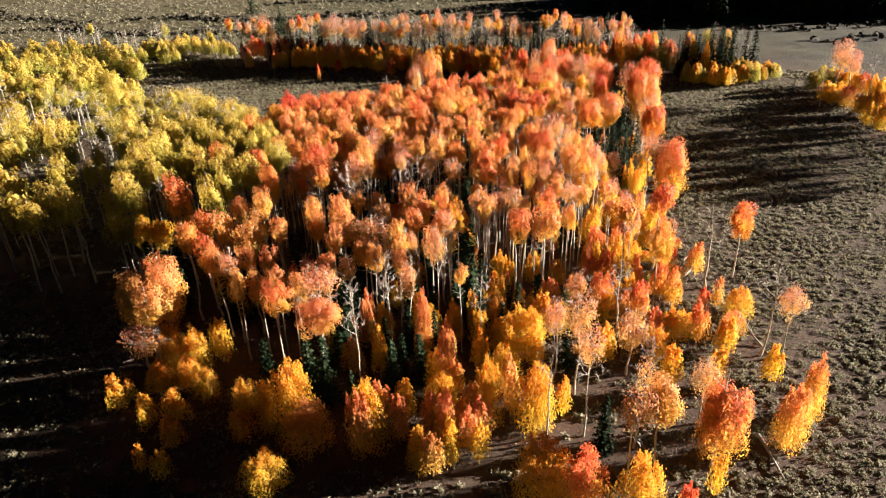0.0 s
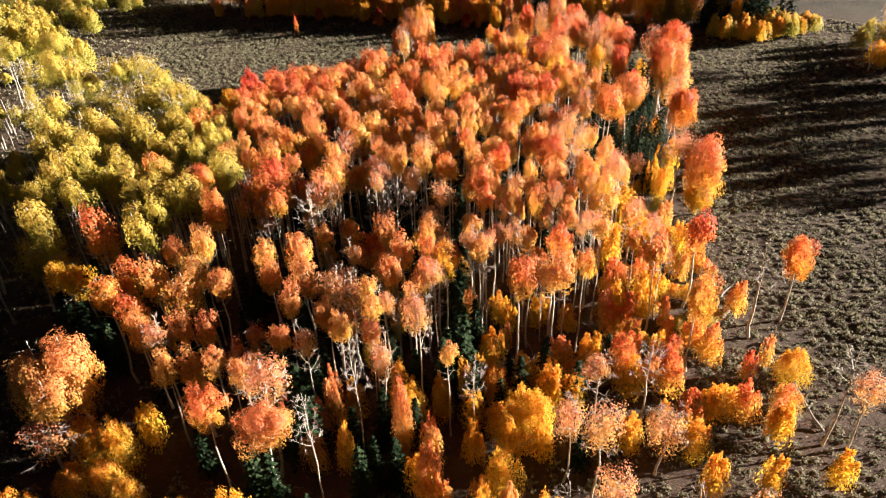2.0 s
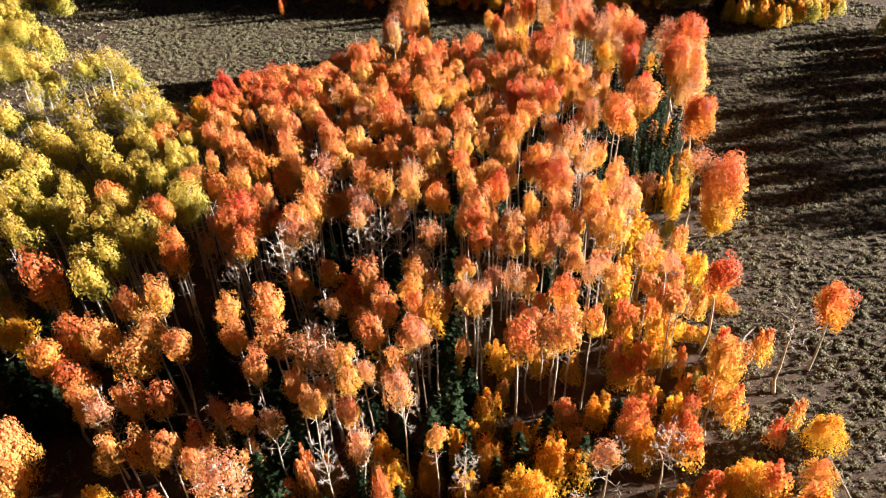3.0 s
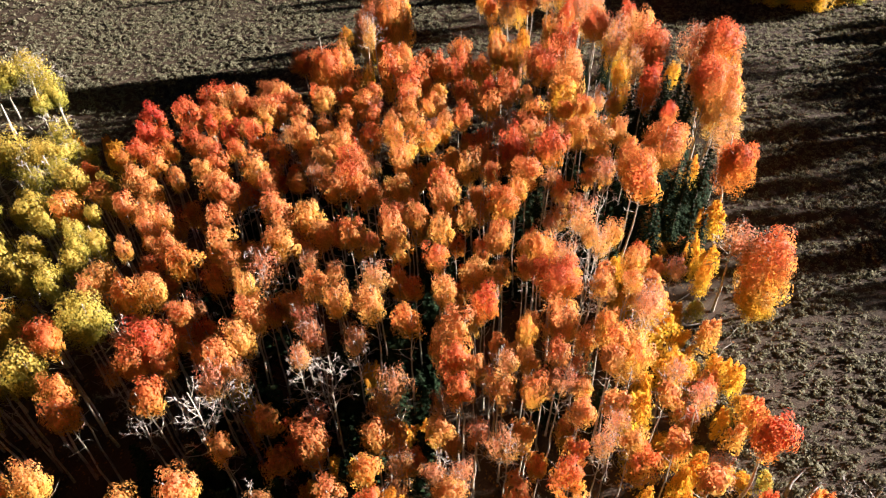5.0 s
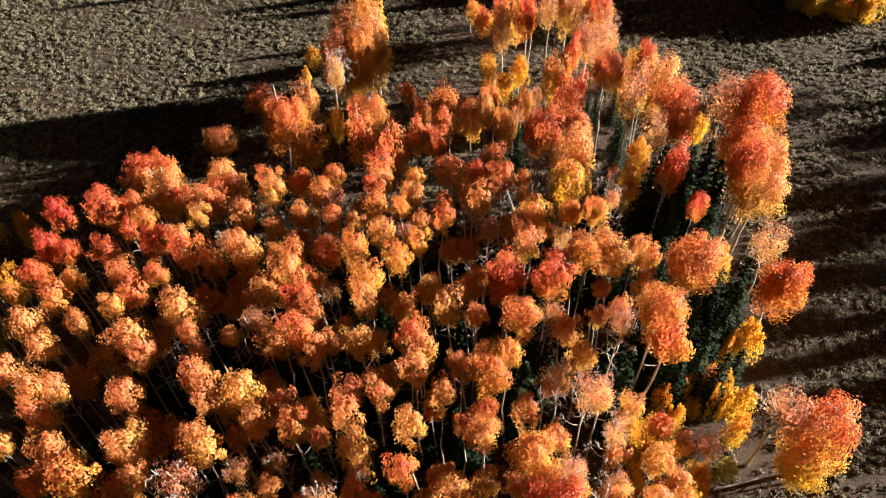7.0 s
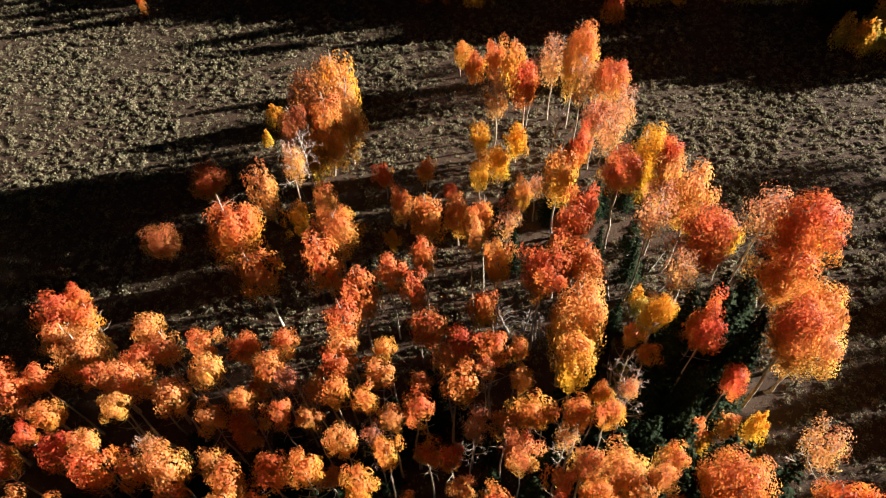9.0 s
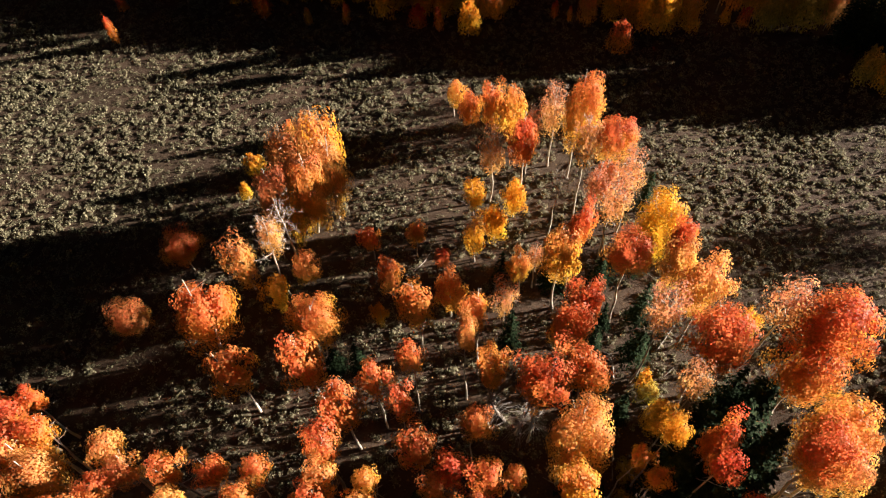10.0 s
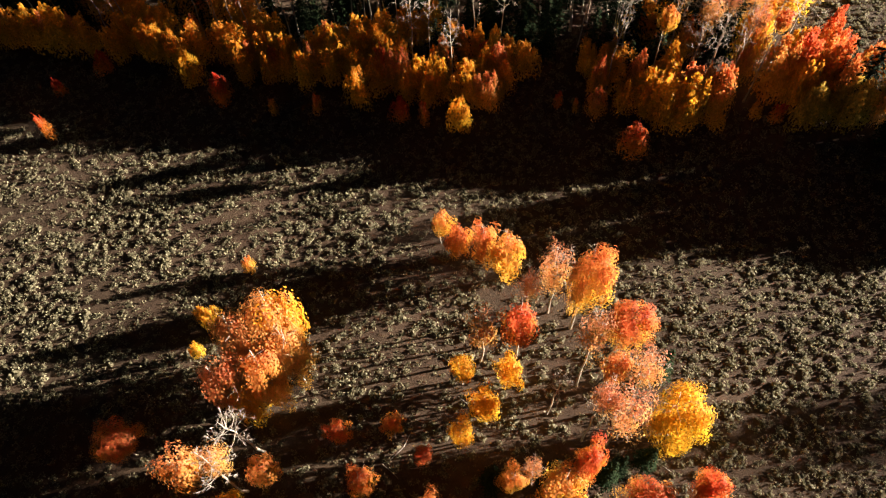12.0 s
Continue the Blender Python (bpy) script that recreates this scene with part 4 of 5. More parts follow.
firs([(12.8, 42.7, 6.0), (-8.5, 48.4, 5.0), (-11.1, 49.9, 8.0), (-12.7, 50.9, 8.0), (-5.1, 51.5, 6.0), (-2.5, 52.2, 6.0), (-4.1, 52.4, 6.0), (11.6, 53.9, 5.0), (-17.7, 54.4, 6.0), (-5.9, 55.3, 6.0), (-1.1, 56.1, 6.0), (-10.0, 56.2, 10.0), (-3.7, 57.2, 6.0), (-10.3, 61.5, 9.0), (1.2, 61.8, 7.0), (1.5, 63.0, 7.0), (15.7, 63.7, 5.0), (-19.8, 64.8, 5.0), (-29.3, 66.6, 7.0), (-31.0, 67.0, 8.0), (-32.7, 67.4, 9.0), (-11.4, 67.8, 7.0), (-31.6, 72.4, 9.0), (-2.6, 74.0, 6.0), (-17.8, 75.7, 6.0), (16.7, 79.7, 6.0), (12.7, 80.8, 6.0), (2.1, 82.3, 8.0), (16.1, 83.7, 5.0), (2.0, 88.4, 6.0)])
firs([(2.7, 90.8, 7.0), (25.8, 115.0, 11.0), (29.3, 115.7, 11.0), (31.8, 115.2, 10.8), (27.0, 111.4, 10.0), (30.4, 112.4, 10.2), (31.2, 104.4, 9.8), (29.8, 101.9, 9.2), (25.5, 107.6, 9.0), (28.2, 106.8, 8.6), (23.2, 108.2, 9.0), (12.5, 80.7, 8.5), (26.2, 109.5, 7.0), (17.3, 110.2, 6.0), (27.0, 111.1, 7.0), (25.3, 111.1, 6.0), (20.6, 111.3, 6.0), (28.4, 113.5, 7.0), (25.4, 113.9, 10.0), (30.6, 114.5, 9.0), (28.6, 114.7, 9.0), (26.8, 114.7, 8.0), (32.7, 115.5, 9.0), (29.9, 116.8, 11.0), (27.4, 117.0, 11.0), (31.8, 117.8, 11.0), (32.7, 119.8, 8.0), (34.6, 120.5, 7.0), (31.7, 120.6, 8.0), (0.6, 125.1, 5.0), (2.5, 125.3, 5.0), (29.5, 141.1, 6.0), (65.9, 159.0, 11.0), (64.3, 159.2, 12.0), (59.9, 160.1, 11.0), (58.7, 162.9, 10.0), (64.1, 163.3, 10.0), (57.0, 164.6, 10.0)])
firs([(59.0, 167.9, 8.0), (53.9, 168.5, 13.0), (52.5, 170.7, 9.0), (31.8, 174.0, 7.0), (34.8, 174.8, 9.0), (13.7, 177.1, 6.0), (30.3, 177.8, 7.0), (15.5, 177.8, 6.0), (12.9, 177.9, 9.0), (28.8, 178.0, 8.0), (12.0, 178.6, 7.0), (24.0, 179.3, 9.0), (15.7, 182.3, 8.0), (-1.7, 185.3, 8.0), (-11.9, 185.5, 9.0), (13.3, 189.1, 9.0), (-19.8, 190.9, 9.0), (-41.2, 194.5, 12.0), (-74.8, 213.8, 5.0), (-102.1, 226.5, 5.0), (-105.8, 228.8, 6.0), (-50.5, 234.5, 11.0), (-69.7, 275.7, 13.0)])
# the open far end of the grove, tree by tree, and the lone clump on the meadow
stand("scarlet", [(22.8, 145.8, 14.3, 3.5, 7.0), (24.9, 141.8, 12.6, 3.4, 4.0), (19.5, 130.5, 13.1, 3.3, 6.4), (16.5, 132.0, 7.1, 2.0, 3.9), (24.3, 128.9, 13.5, 3.5, 3.9), (20.7, 125.0, 14.0, 2.7, 5.5), (7.9, 126.4, 12.6, 2.9, 5.7), (12.4, 124.4, 13.6, 2.5, 5.0), (-9.6, 127.4, 11.8, 4.8, 6.9), (0.6, 125.4, 12.3, 4.1, 4.5), (16.1, 118.4, 14.2, 3.1, 4.4), (19.4, 119.3, 14.3, 3.3, 4.8), (11.5, 116.2, 13.0, 2.2, 4.4), (36.7, 121.9, 15.1, 5.0, 5.6), (35.5, 115.4, 14.3, 4.7, 7.3)])
stand("orange", [(15.6, 152.6, 7.6, 2.8, 5.5), (17.5, 151.0, 8.8, 3.2, 6.4), (18.6, 123.6, 14.3, 3.1, 6.1), (28.9, 121.6, 15.4, 4.2, 6.8), (5.2, 132.6, 6.4, 2.4, 4.8), (10.4, 130.1, 7.4, 2.5, 4.9), (-0.2, 122.3, 13.3, 3.2, 6.4), (4.9, 120.0, 13.1, 2.5, 3.6), (7.5, 121.3, 13.6, 2.1, 4.2), (6.9, 117.5, 13.4, 1.9, 3.8), (2.8, 118.3, 14.2, 3.0, 6.0), (7.9, 115.4, 12.6, 3.1, 3.4), (13.1, 119.6, 13.9, 2.2, 4.4), (35.9, 119.9, 12.8, 4.6, 7.0), (-5.7, 121.80000000000001, 11.6, 3.1, 5.0)])
stand("thin", [(18.6, 146.5, 9.8, 2.0, 4.1), (14.7, 143.1, 10.8, 2.9, 5.6), (21.0, 147.4, 11.4, 2.9, 5.9), (22.7, 140.5, 14.0, 2.6, 5.3), (26.5, 138.5, 12.5, 2.7, 5.4), (22.5, 135.9, 13.6, 2.5, 5.0), (24.3, 135.2, 12.9, 3.1, 5.4), (17.9, 132.7, 7.2, 1.6, 3.2), (25.1, 123.2, 15.6, 2.9, 5.8), (15.0, 129.0, 7.7, 2.4, 4.7), (34.7, 124.3, 14.1, 3.4, 5.7), (-4.2, 133.0, 12.7, 2.8, 5.6), (26.6, 118.1, 14.0, 2.3, 4.6)])
stand("red", [(17.2, 142.0, 13.3, 2.8, 5.5), (20.8, 132.1, 13.4, 2.4, 3.9), (28.4, 129.9, 14.3, 2.2, 4.5), (27.2, 114.8, 13.5, 2.7, 5.4)])
stand("amber", [(24.3, 139.5, 10.5, 2.3, 4.6), (27.9, 128.1, 13.7, 2.6, 5.3), (29.0, 126.1, 14.7, 3.2, 6.4), (11.4, 122.2, 13.5, 1.8, 3.6), (-7.6, 133.8, 8.0, 2.7, 5.4), (18.0, 114.9, 15.5, 4.0, 7.9), (35.1, 113.7, 11.5, 4.5, 5.6)])
stand("bare", [(19.9, 138.2, 10.8, 2.2, 4.4), (-3.1, 136.0, 11.0, 3.1, 6.3)])
stand("gold", [(12.8, 135.9, 6.6, 2.1, 4.2), (29.3, 135.9, 8.9, 4.5, 7.4), (33.5, 124.9, 8.2, 1.9, 3.8), (25.2, 116.8, 10.5, 2.0, 4.1)])
stand("scarlet", [(11.7, 155.1, 5.8, 2.0, 4.0), (13.3, 153.7, 5.4, 2.6, 5.2), (3.4, 136.5, 5.7, 1.8, 3.7), (7.5, 136.7, 5.5, 1.7, 3.5), (10.0, 134.6, 4.6, 1.5, 3.1)], True)
stand("orange", [(-13.7, 136.2, 5.9, 3.4, 4.0), (-2.3, 133.9, 6.0, 2.5, 4.9)], True)
stand("amber", [(-17.3, 129.4, 5.0, 3.5, 3.8)], True)
stand("gold", [(13.1, 141.1, 5.9, 2.0, 4.1), (16.9, 141.0, 5.9, 2.5, 5.1), (14.8, 138.4, 5.7, 2.6, 5.3), (-4.5, 131.2, 6.2, 2.4, 4.9), (4.2, 129.8, 3.1, 1.5, 2.9)], True)
stand("amber", [(-1.9, 143.3, 13.6, 3.9, 9.4), (-0.3, 141.8, 12.4, 3.5, 8.8), (-3.9, 142.3, 12.9, 3.8, 9.2), (-5.1, 140.0, 10.8, 3.5, 8.0)])
stand("orange", [(-2.3, 140.1, 11.6, 3.6, 9.0)])
stand("gold", [(-0.7, 144.3, 12.2, 3.3, 8.4), (-3.5, 138.6, 9.4, 2.9, 7.0)])
saplings("gold", [(-9.0, 147.8, 3.2, 1.9), (-9.6, 144.6, 2.6, 1.2)])
# the front of the grove, tree by tree
stand("scarlet", [(-14.9, 51.1, 12.8, 2.7, 3.2), (23.1, 63.7, 12.0, 2.9, 6.1)])
stand("thin", [(-29.3, 55.2, 6.7, 4.4, 4.4), (-11.9, 53.7, 13.0, 3.9, 3.9), (-3.8, 57.2, 11.7, 2.4, 5.2), (-0.6, 59.7, 13.5, 2.3, 4.6), (10.1, 52.3, 9.5, 2.5, 4.5), (11.8, 50.1, 11.2, 2.9, 4.8), (12.9, 56.4, 10.3, 2.8, 3.9), (11.6, 44.5, 11.5, 2.7, 3.9), (17.3, 52.7, 7.9, 3.2, 4.9), (21.9, 45.5, 7.7, 2.5, 4.6), (13.5, 38.3, 10.7, 2.8, 4.2)])
stand("gold", [(-24.6, 55.4, 5.4, 3.3, 4.7), (-13.4, 46.5, 8.0, 4.7, 6.9), (-16.0, 46.8, 5.4, 2.6, 4.7), (-6.7, 44.2, 6.7, 4.3, 5.8), (-2.6, 41.4, 4.5, 2.3, 3.9), (7.2, 57.8, 4.9, 3.3, 4.2), (10.0, 60.9, 5.0, 3.1, 4.3), (7.6, 45.9, 6.9, 4.2, 5.9), (3.4, 46.4, 7.3, 3.2, 6.3), (24.5, 58.7, 3.0, 3.1, 2.6), (31.8, 62.4, 3.2, 3.4, 2.8), (20.8, 54.5, 4.0, 3.0, 3.4), (1.0, 59.5, 4.8, 2.4, 4.2), (21.0, 76.6, 3.0, 2.4, 2.6)], True)
stand("amber", [(-11.2, 50.7, 10.9, 3.7, 3.7), (16.0, 39.2, 11.4, 3.1, 5.5)])
stand("bare", [(-8.0, 50.7, 13.1, 2.1, 4.9), (-5.3, 54.9, 13.0, 1.9, 4.5), (3.4, 56.0, 10.7, 2.3, 4.6), (8.4, 44.5, 11.5, 2.5, 3.2), (17.4, 57.5, 10.7, 2.9, 4.0), (15.5, 42.9, 11.4, 2.7, 3.9), (31.3, 54.9, 10.8, 3.0, 3.4)])
stand("amber", [(-2.2, 55.4, 8.5, 2.1, 7.3)], True)
stand("orange", [(21.2, 40.5, 10.1, 4.2, 8.2)])
stand("amber", [(-29.6, 56.2, 12.4, 4.4, 6.4), (-27.2, 56.8, 12.7, 4.2, 6.8), (-28.2, 55.4, 10.8, 4.0, 5.4)])
stand("thin", [(33.1, 54.5, 8.6, 2.8, 4.0)])
stand("scarlet", [(34.4, 70.4, 10.5, 3.2, 5.4)])
stand("orange", [(28.3, 42.6, 6.4, 3.2, 5.6), (31.6, 45.8, 6.6, 2.7, 5.6), (22.0, 65.4, 2.8, 2.4, 2.4), (29.7, 58.9, 2.7, 2.7, 2.3)], True)


# the side that borders the field, tree by tree
stand("orange", [(32.4, 90.8, 11.0, 4.7, 8.3)])
stand("scarlet", [(11.7, 100.2, 16.0, 3.1, 6.0), (14.5, 100.7, 15.4, 2.5, 4.3), (13.0, 84.0, 14.5, 3.6, 3.6)])
stand("amber", [(13.5, 104.8, 14.0, 2.4, 3.9), (19.1, 102.7, 14.5, 3.3, 4.1), (21.4, 103.1, 15.1, 1.7, 4.0), (13.0, 81.5, 13.5, 2.9, 5.2), (8.9, 88.6, 14.5, 2.1, 3.4), (17.6, 79.6, 12.1, 3.3, 4.7), (7.1, 85.2, 14.3, 2.2, 3.2), (6.5, 91.1, 14.5, 2.1, 3.4), (4.8, 89.0, 15.7, 2.0, 3.4)])
stand("orange", [(16.7, 101.5, 15.4, 1.8, 3.3), (26.0, 102.4, 14.4, 4.2, 6.1), (21.6, 97.5, 14.8, 3.4, 4.5), (12.1, 97.0, 14.7, 3.0, 3.8), (19.2, 106.8, 14.9, 2.0, 3.4), (9.8, 93.0, 15.1, 2.4, 4.0), (11.8, 87.1, 15.0, 3.0, 4.8), (15.9, 80.8, 14.0, 1.8, 4.3), (10.3, 79.2, 14.7, 1.7, 3.9), (9.5, 89.9, 13.8, 2.1, 3.6)])
stand("red", [(32.6, 101.4, 13.4, 4.1, 6.4), (7.6, 81.7, 14.7, 2.3, 2.8), (28.2, 110.3, 12.0, 2.2, 3.5)])
stand("thin", [(32.7, 105.2, 12.4, 3.2, 4.0), (15.7, 90.9, 14.6, 2.4, 4.0), (19.0, 81.8, 13.9, 2.2, 4.2), (29.6, 91.6, 11.0, 3.7, 3.7), (17.0, 88.9, 13.6, 1.6, 3.9)])
stand("gold", [(20.4, 92.3, 7.6, 2.3, 6.5), (19.7, 89.1, 6.2, 2.3, 5.3), (23.0, 91.5, 5.2, 1.9, 4.5), (32.2, 90.1, 4.9, 3.5, 4.2), (28.5, 99.1, 2.5, 3.2, 2.2), (25.0, 87.0, 3.1, 1.7, 2.7), (25.1, 89.2, 3.2, 1.5, 2.8), (23.7, 84.6, 3.5, 1.9, 3.0), (24.9, 97.6, 4.2, 2.6, 3.7)], True)


# the rest of the canopy, where the listed trees leave gaps
GROVE = [(-20, 86), (-18, 75), (-8, 70), (14, 66), (21, 74), (21.5, 92), (24, 112), (22, 114), (12, 113), (-4, 112), (-18, 107)]


def inside(x, y, ring):
    odd = False
    for (ax, ay), (bx, by) in zip(ring, ring[1:] + ring[:1]):
        if (ay > y) != (by > y) and x < (bx - ax) * (y - ay) / (by - ay) + ax:
            odd = not odd
    return odd


def fill_grove(count, ring, gap, hues, low, high, under=0):
    made = 0
    for _ in range(6000):
        x, y = pick.uniform(min(p[0] for p in ring), max(p[0] for p in ring)), pick.uniform(min(p[1] for p in ring), max(p[1] for p in ring))
        if y > 165 and 19.5 < x < 27.5:
            continue
        if made < count and inside(x, y, ring) and all((x - q[0]) ** 2 + (y - q[1]) ** 2 > gap * gap for q in PLANTED):
            hue = pick.choice(hues)
            (aspens if high > 7 else saplings)(hue, [(x, y, pick.uniform(low, high), pick.uniform(1.5, 2.2))], *([True] if under else []))
            made += 1


fill_grove(120, GROVE, 1.45, ["orange", "orange", "orange", "thin"], 10.5, 13.2)
fill_grove(30, [(-34, 80), (-26, 76), (-22, 84), (-22, 92), (-27, 104), (-34, 108)], 1.35, ["yellow"], 12.2, 14.2)
fill_grove(140, [(-112, 84), (-60, 74), (-34, 76), (-32, 112), (-60, 130), (-105, 160)], 1.9, ["yellow"], 10.5, 13.5)
for _ in range(1600):
    fx, fy = 27 - 49 * pick.random() ** 1.4, pick.uniform(68, 122)
    if len([q for q in PLANTED if q[2] < 0]) < 150 and (fy > 92 or fx < 4) and inside(fx, fy, GROVE) and all((fx - q[0]) ** 2 + (fy - q[1]) ** 2 > 0.9 for q in PLANTED):
        firs([(fx, fy, pick.uniform(5.5, 9.5))])
        PLANTED.append((fx, fy, -1.0))
for _ in range(500):
    fx, fy = pick.uniform(-24, 6), pick.uniform(63, 80)
    if len([q for q in PLANTED if q[2] == -2]) < 22 and all((fx - q[0]) ** 2 + (fy - q[1]) ** 2 > 1.0 for q in PLANTED):
        firs([(fx, fy, pick.uniform(6.0, 9.5))])
        PLANTED.append((fx, fy, -2.0))
fill_grove(15, [(-24, 58), (-8, 54), (2, 56), (4, 64), (-22, 66)], 1.8, ["orange", "orange", "thin"], 9.0, 11.6)
fill_grove(16, [(2, 60), (20, 60), (22, 70), (2, 72)], 1.2, ["gold", "gold", "amber"], 3.0, 4.8)
for _ in range(9):
    firs([(pick.uniform(-2, 18), pick.uniform(58, 70), pick.uniform(4.5, 7.0))])
fill_grove(12, [(-12, 60), (2, 58), (6, 70), (-12, 74)], 1.5, ["amber", "thin", "orange"], 11.5, 13.2)
fill_grove(22, [(21, 76), (27, 76), (29, 92), (31, 100), (32, 118), (27, 126), (22, 112), (20, 90)], 1.0, ["gold", "amber", "amber"], 3.0, 5.0)
for _ in range(22):
    firs([(pick.uniform(23.5, 30.0), pick.uniform(95, 114), pick.uniform(6.0, 9.0))])
fill_grove(30, GROVE, 1.15, ["orange", "amber", "scarlet"], 8.4, 10.4, 1)
fill_grove(32, [(-16, 80), (-14, 72), (14, 64), (24, 72), (24, 92), (12, 98), (-10, 96)], 1.1, ["orange", "amber", "thin"], 8.4, 11.0, 1)
fill_grove(22, [(-13, 62), (-11, 48), (-6, 40), (4, 38), (7, 46), (6, 56), (0, 58)], 1.2, ["gold", "amber", "amber"], 4.0, 6.5)
fill_grove(46, [(17, 68), (26, 66), (30, 76), (28, 92), (31, 112), (26, 124), (19, 110), (20, 84)], 1.0, ["gold", "gold", "yellow"], 1.2, 2.4)
fill_grove(110, [(-60, 188), (-39, 186), (-12, 183), (13, 174), (40, 171), (47, 171), (50, 184), (30, 192), (-48, 198)], 1.3, ["orange", "thin", "bare", "thin", "bare"], 10.5, 13.2)
fill_grove(34, [(-40, 182.5), (-12, 179), (12, 172.5), (36, 168.5), (36, 172.5), (10, 177.5), (-12, 182.5), (-40, 187)], 0.95, ["amber", "gold", "gold"], 3.6, 6.2)
fill_grove(34, [(-55, 186), (-39, 183), (-12, 180), (10, 172), (40, 170), (60, 169), (60, 175), (10, 180), (-50, 190)], 1.0, ["gold", "amber", "orange"], 4.0, 6.0)
for _ in range(46):
    fx = pick.uniform(-50, 45)
    firs([(fx, 186 - 0.13 * fx + pick.uniform(-3, 8), pick.uniform(9.0, 13.5))])
saplings("orange", [(46.4, 171.2, 8.0, 3.2), (44.2, 174.5, 8.0, 2.6), (40.5, 169.2, 7.0, 3.2), (55.3, 170.9, 7.0, 3.0), (52.5, 169.2, 7.0, 3.0), (50.2, 170.6, 7.4, 3.0)])
saplings("scarlet", [(48.7, 172.2, 8.0, 3.0), (51.7, 171.2, 8.0, 3.0), (52.3, 174.8, 8.0, 2.8)])
saplings("gold", [(37.3, 168.2, 7.0, 3.0), (34.5, 168.0, 7.0, 3.0), (48.4, 169.4, 7.0, 3.0), (46.0, 176.9, 8.0, 2.8)])
saplings("yellow", [(49.1, 167.1, 6.0, 3.0), (53.0, 166.9, 6.5, 3.2)])
saplings("gold", [(80.3, 120.3, 4.5, 3.3), (80.3, 123.9, 4.4, 3.1), (85.7, 129.2, 4.4, 3.2), (84.5, 130.4, 4.6, 3.3), (81.9, 130.5, 4.2, 3.3), (90.6, 138.2, 4.7, 3.4), (90.3, 140.6, 4.7, 3.5)])
# the wood that goes on beyond the right-hand field, whose long shadows lie on it
for _ in range(300):
    fx, fy = pick.uniform(15, 27.5), pick.uniform(117, 135)
    if len([q for q in PLANTED if q[2] == -3]) < 16 and all((fx - q[0]) ** 2 + (fy - q[1]) ** 2 > 0.9 for q in PLANTED):
        firs([(fx, fy, pick.uniform(4.5, 7.0))])
        PLANTED.append((fx, fy, -3.0))
fill_grove(104, [(80, 112), (90, 101), (104, 98), (126, 118), (128, 146), (104, 140), (90, 124)], 2.1, ["orange", "thin", "scarlet", "thin", "bare"], 10.5, 15.0)
# the clump across the field: firs and pale aspens behind a skirt of yellow bushes
for _ in range(20):
    firs([(pick.uniform(58, 73), pick.uniform(160, 166), pick.uniform(8.5, 12.5))])
for k in range(26):
    fx = 59 + 20 * (k + pick.random()) / 26
    saplings("yellow" if pick.random() < 0.4 else "gold", [(fx, pick.uniform(156.0, 158.5) + 0.12 * (fx - 59), pick.uniform(3.0, 4.6), pick.uniform(2.6, 3.6))])
for k in range(7):
    aspens("yellow" if k % 3 == 1 else "bare", [(60 + 2.2 * k + pick.uniform(-0.8, 0.8), pick.uniform(161, 165), pick.uniform(10.5, 13.0), 2.0)])


def far_wood():
    """Dark conifer wood on the far rise, seen only from a distance."""
    rng = np.random.default_rng(77)
    vs, base = [], FIRS_FAR
    for _ in range(420):
        x, y = 58 + 230 * rng.uniform(0, 1) ** 1.2, 231 + 105 * rng.uniform(0, 1) ** 1.6
        s = rng.uniform(0.9, 1.6)
        a = rng.uniform(0, 6.28)
        ca, sa = math.cos(a), math.sin(a)
        v = base * s
        vs.append(np.stack([v[:, 0] * ca - v[:, 1] * sa + x, v[:, 0] * sa + v[:, 1] * ca + y, v[:, 2] + land(x, y)], 1))
    v = np.concatenate(vs)
    ob = new("far_wood", mesh_of("far_wood", v, np.arange(len(v)).reshape(-1, 3), NEEDLES))
    tagged(ob, "dark far conifer wood beyond the meadow", "trees", kind="stuff")


def far_fir():
    rng = np.random.default_rng(5)
    n = 240
    z = 10 * rng.uniform(0.02, 1, n) ** 1.3
    r = 1.9 * (1 - z / 10.2) ** 0.85 * rng.uniform(0.5, 1.0, n)
    a = rng.uniform(0, 6.283, n)
    p = np.stack([r * np.cos(a), r * np.sin(a), z], 1)
    nrm = np.stack([np.cos(a), np.sin(a), np.full(n, 0.8)], 1) + rng.normal(size=(n, 3)) * 0.3
    nrm /= np.linalg.norm(nrm, axis=1)[:, None]
    return leaflets(p, nrm, 1.0, rng)[0]


FIRS_FAR = far_fir()
far_wood()

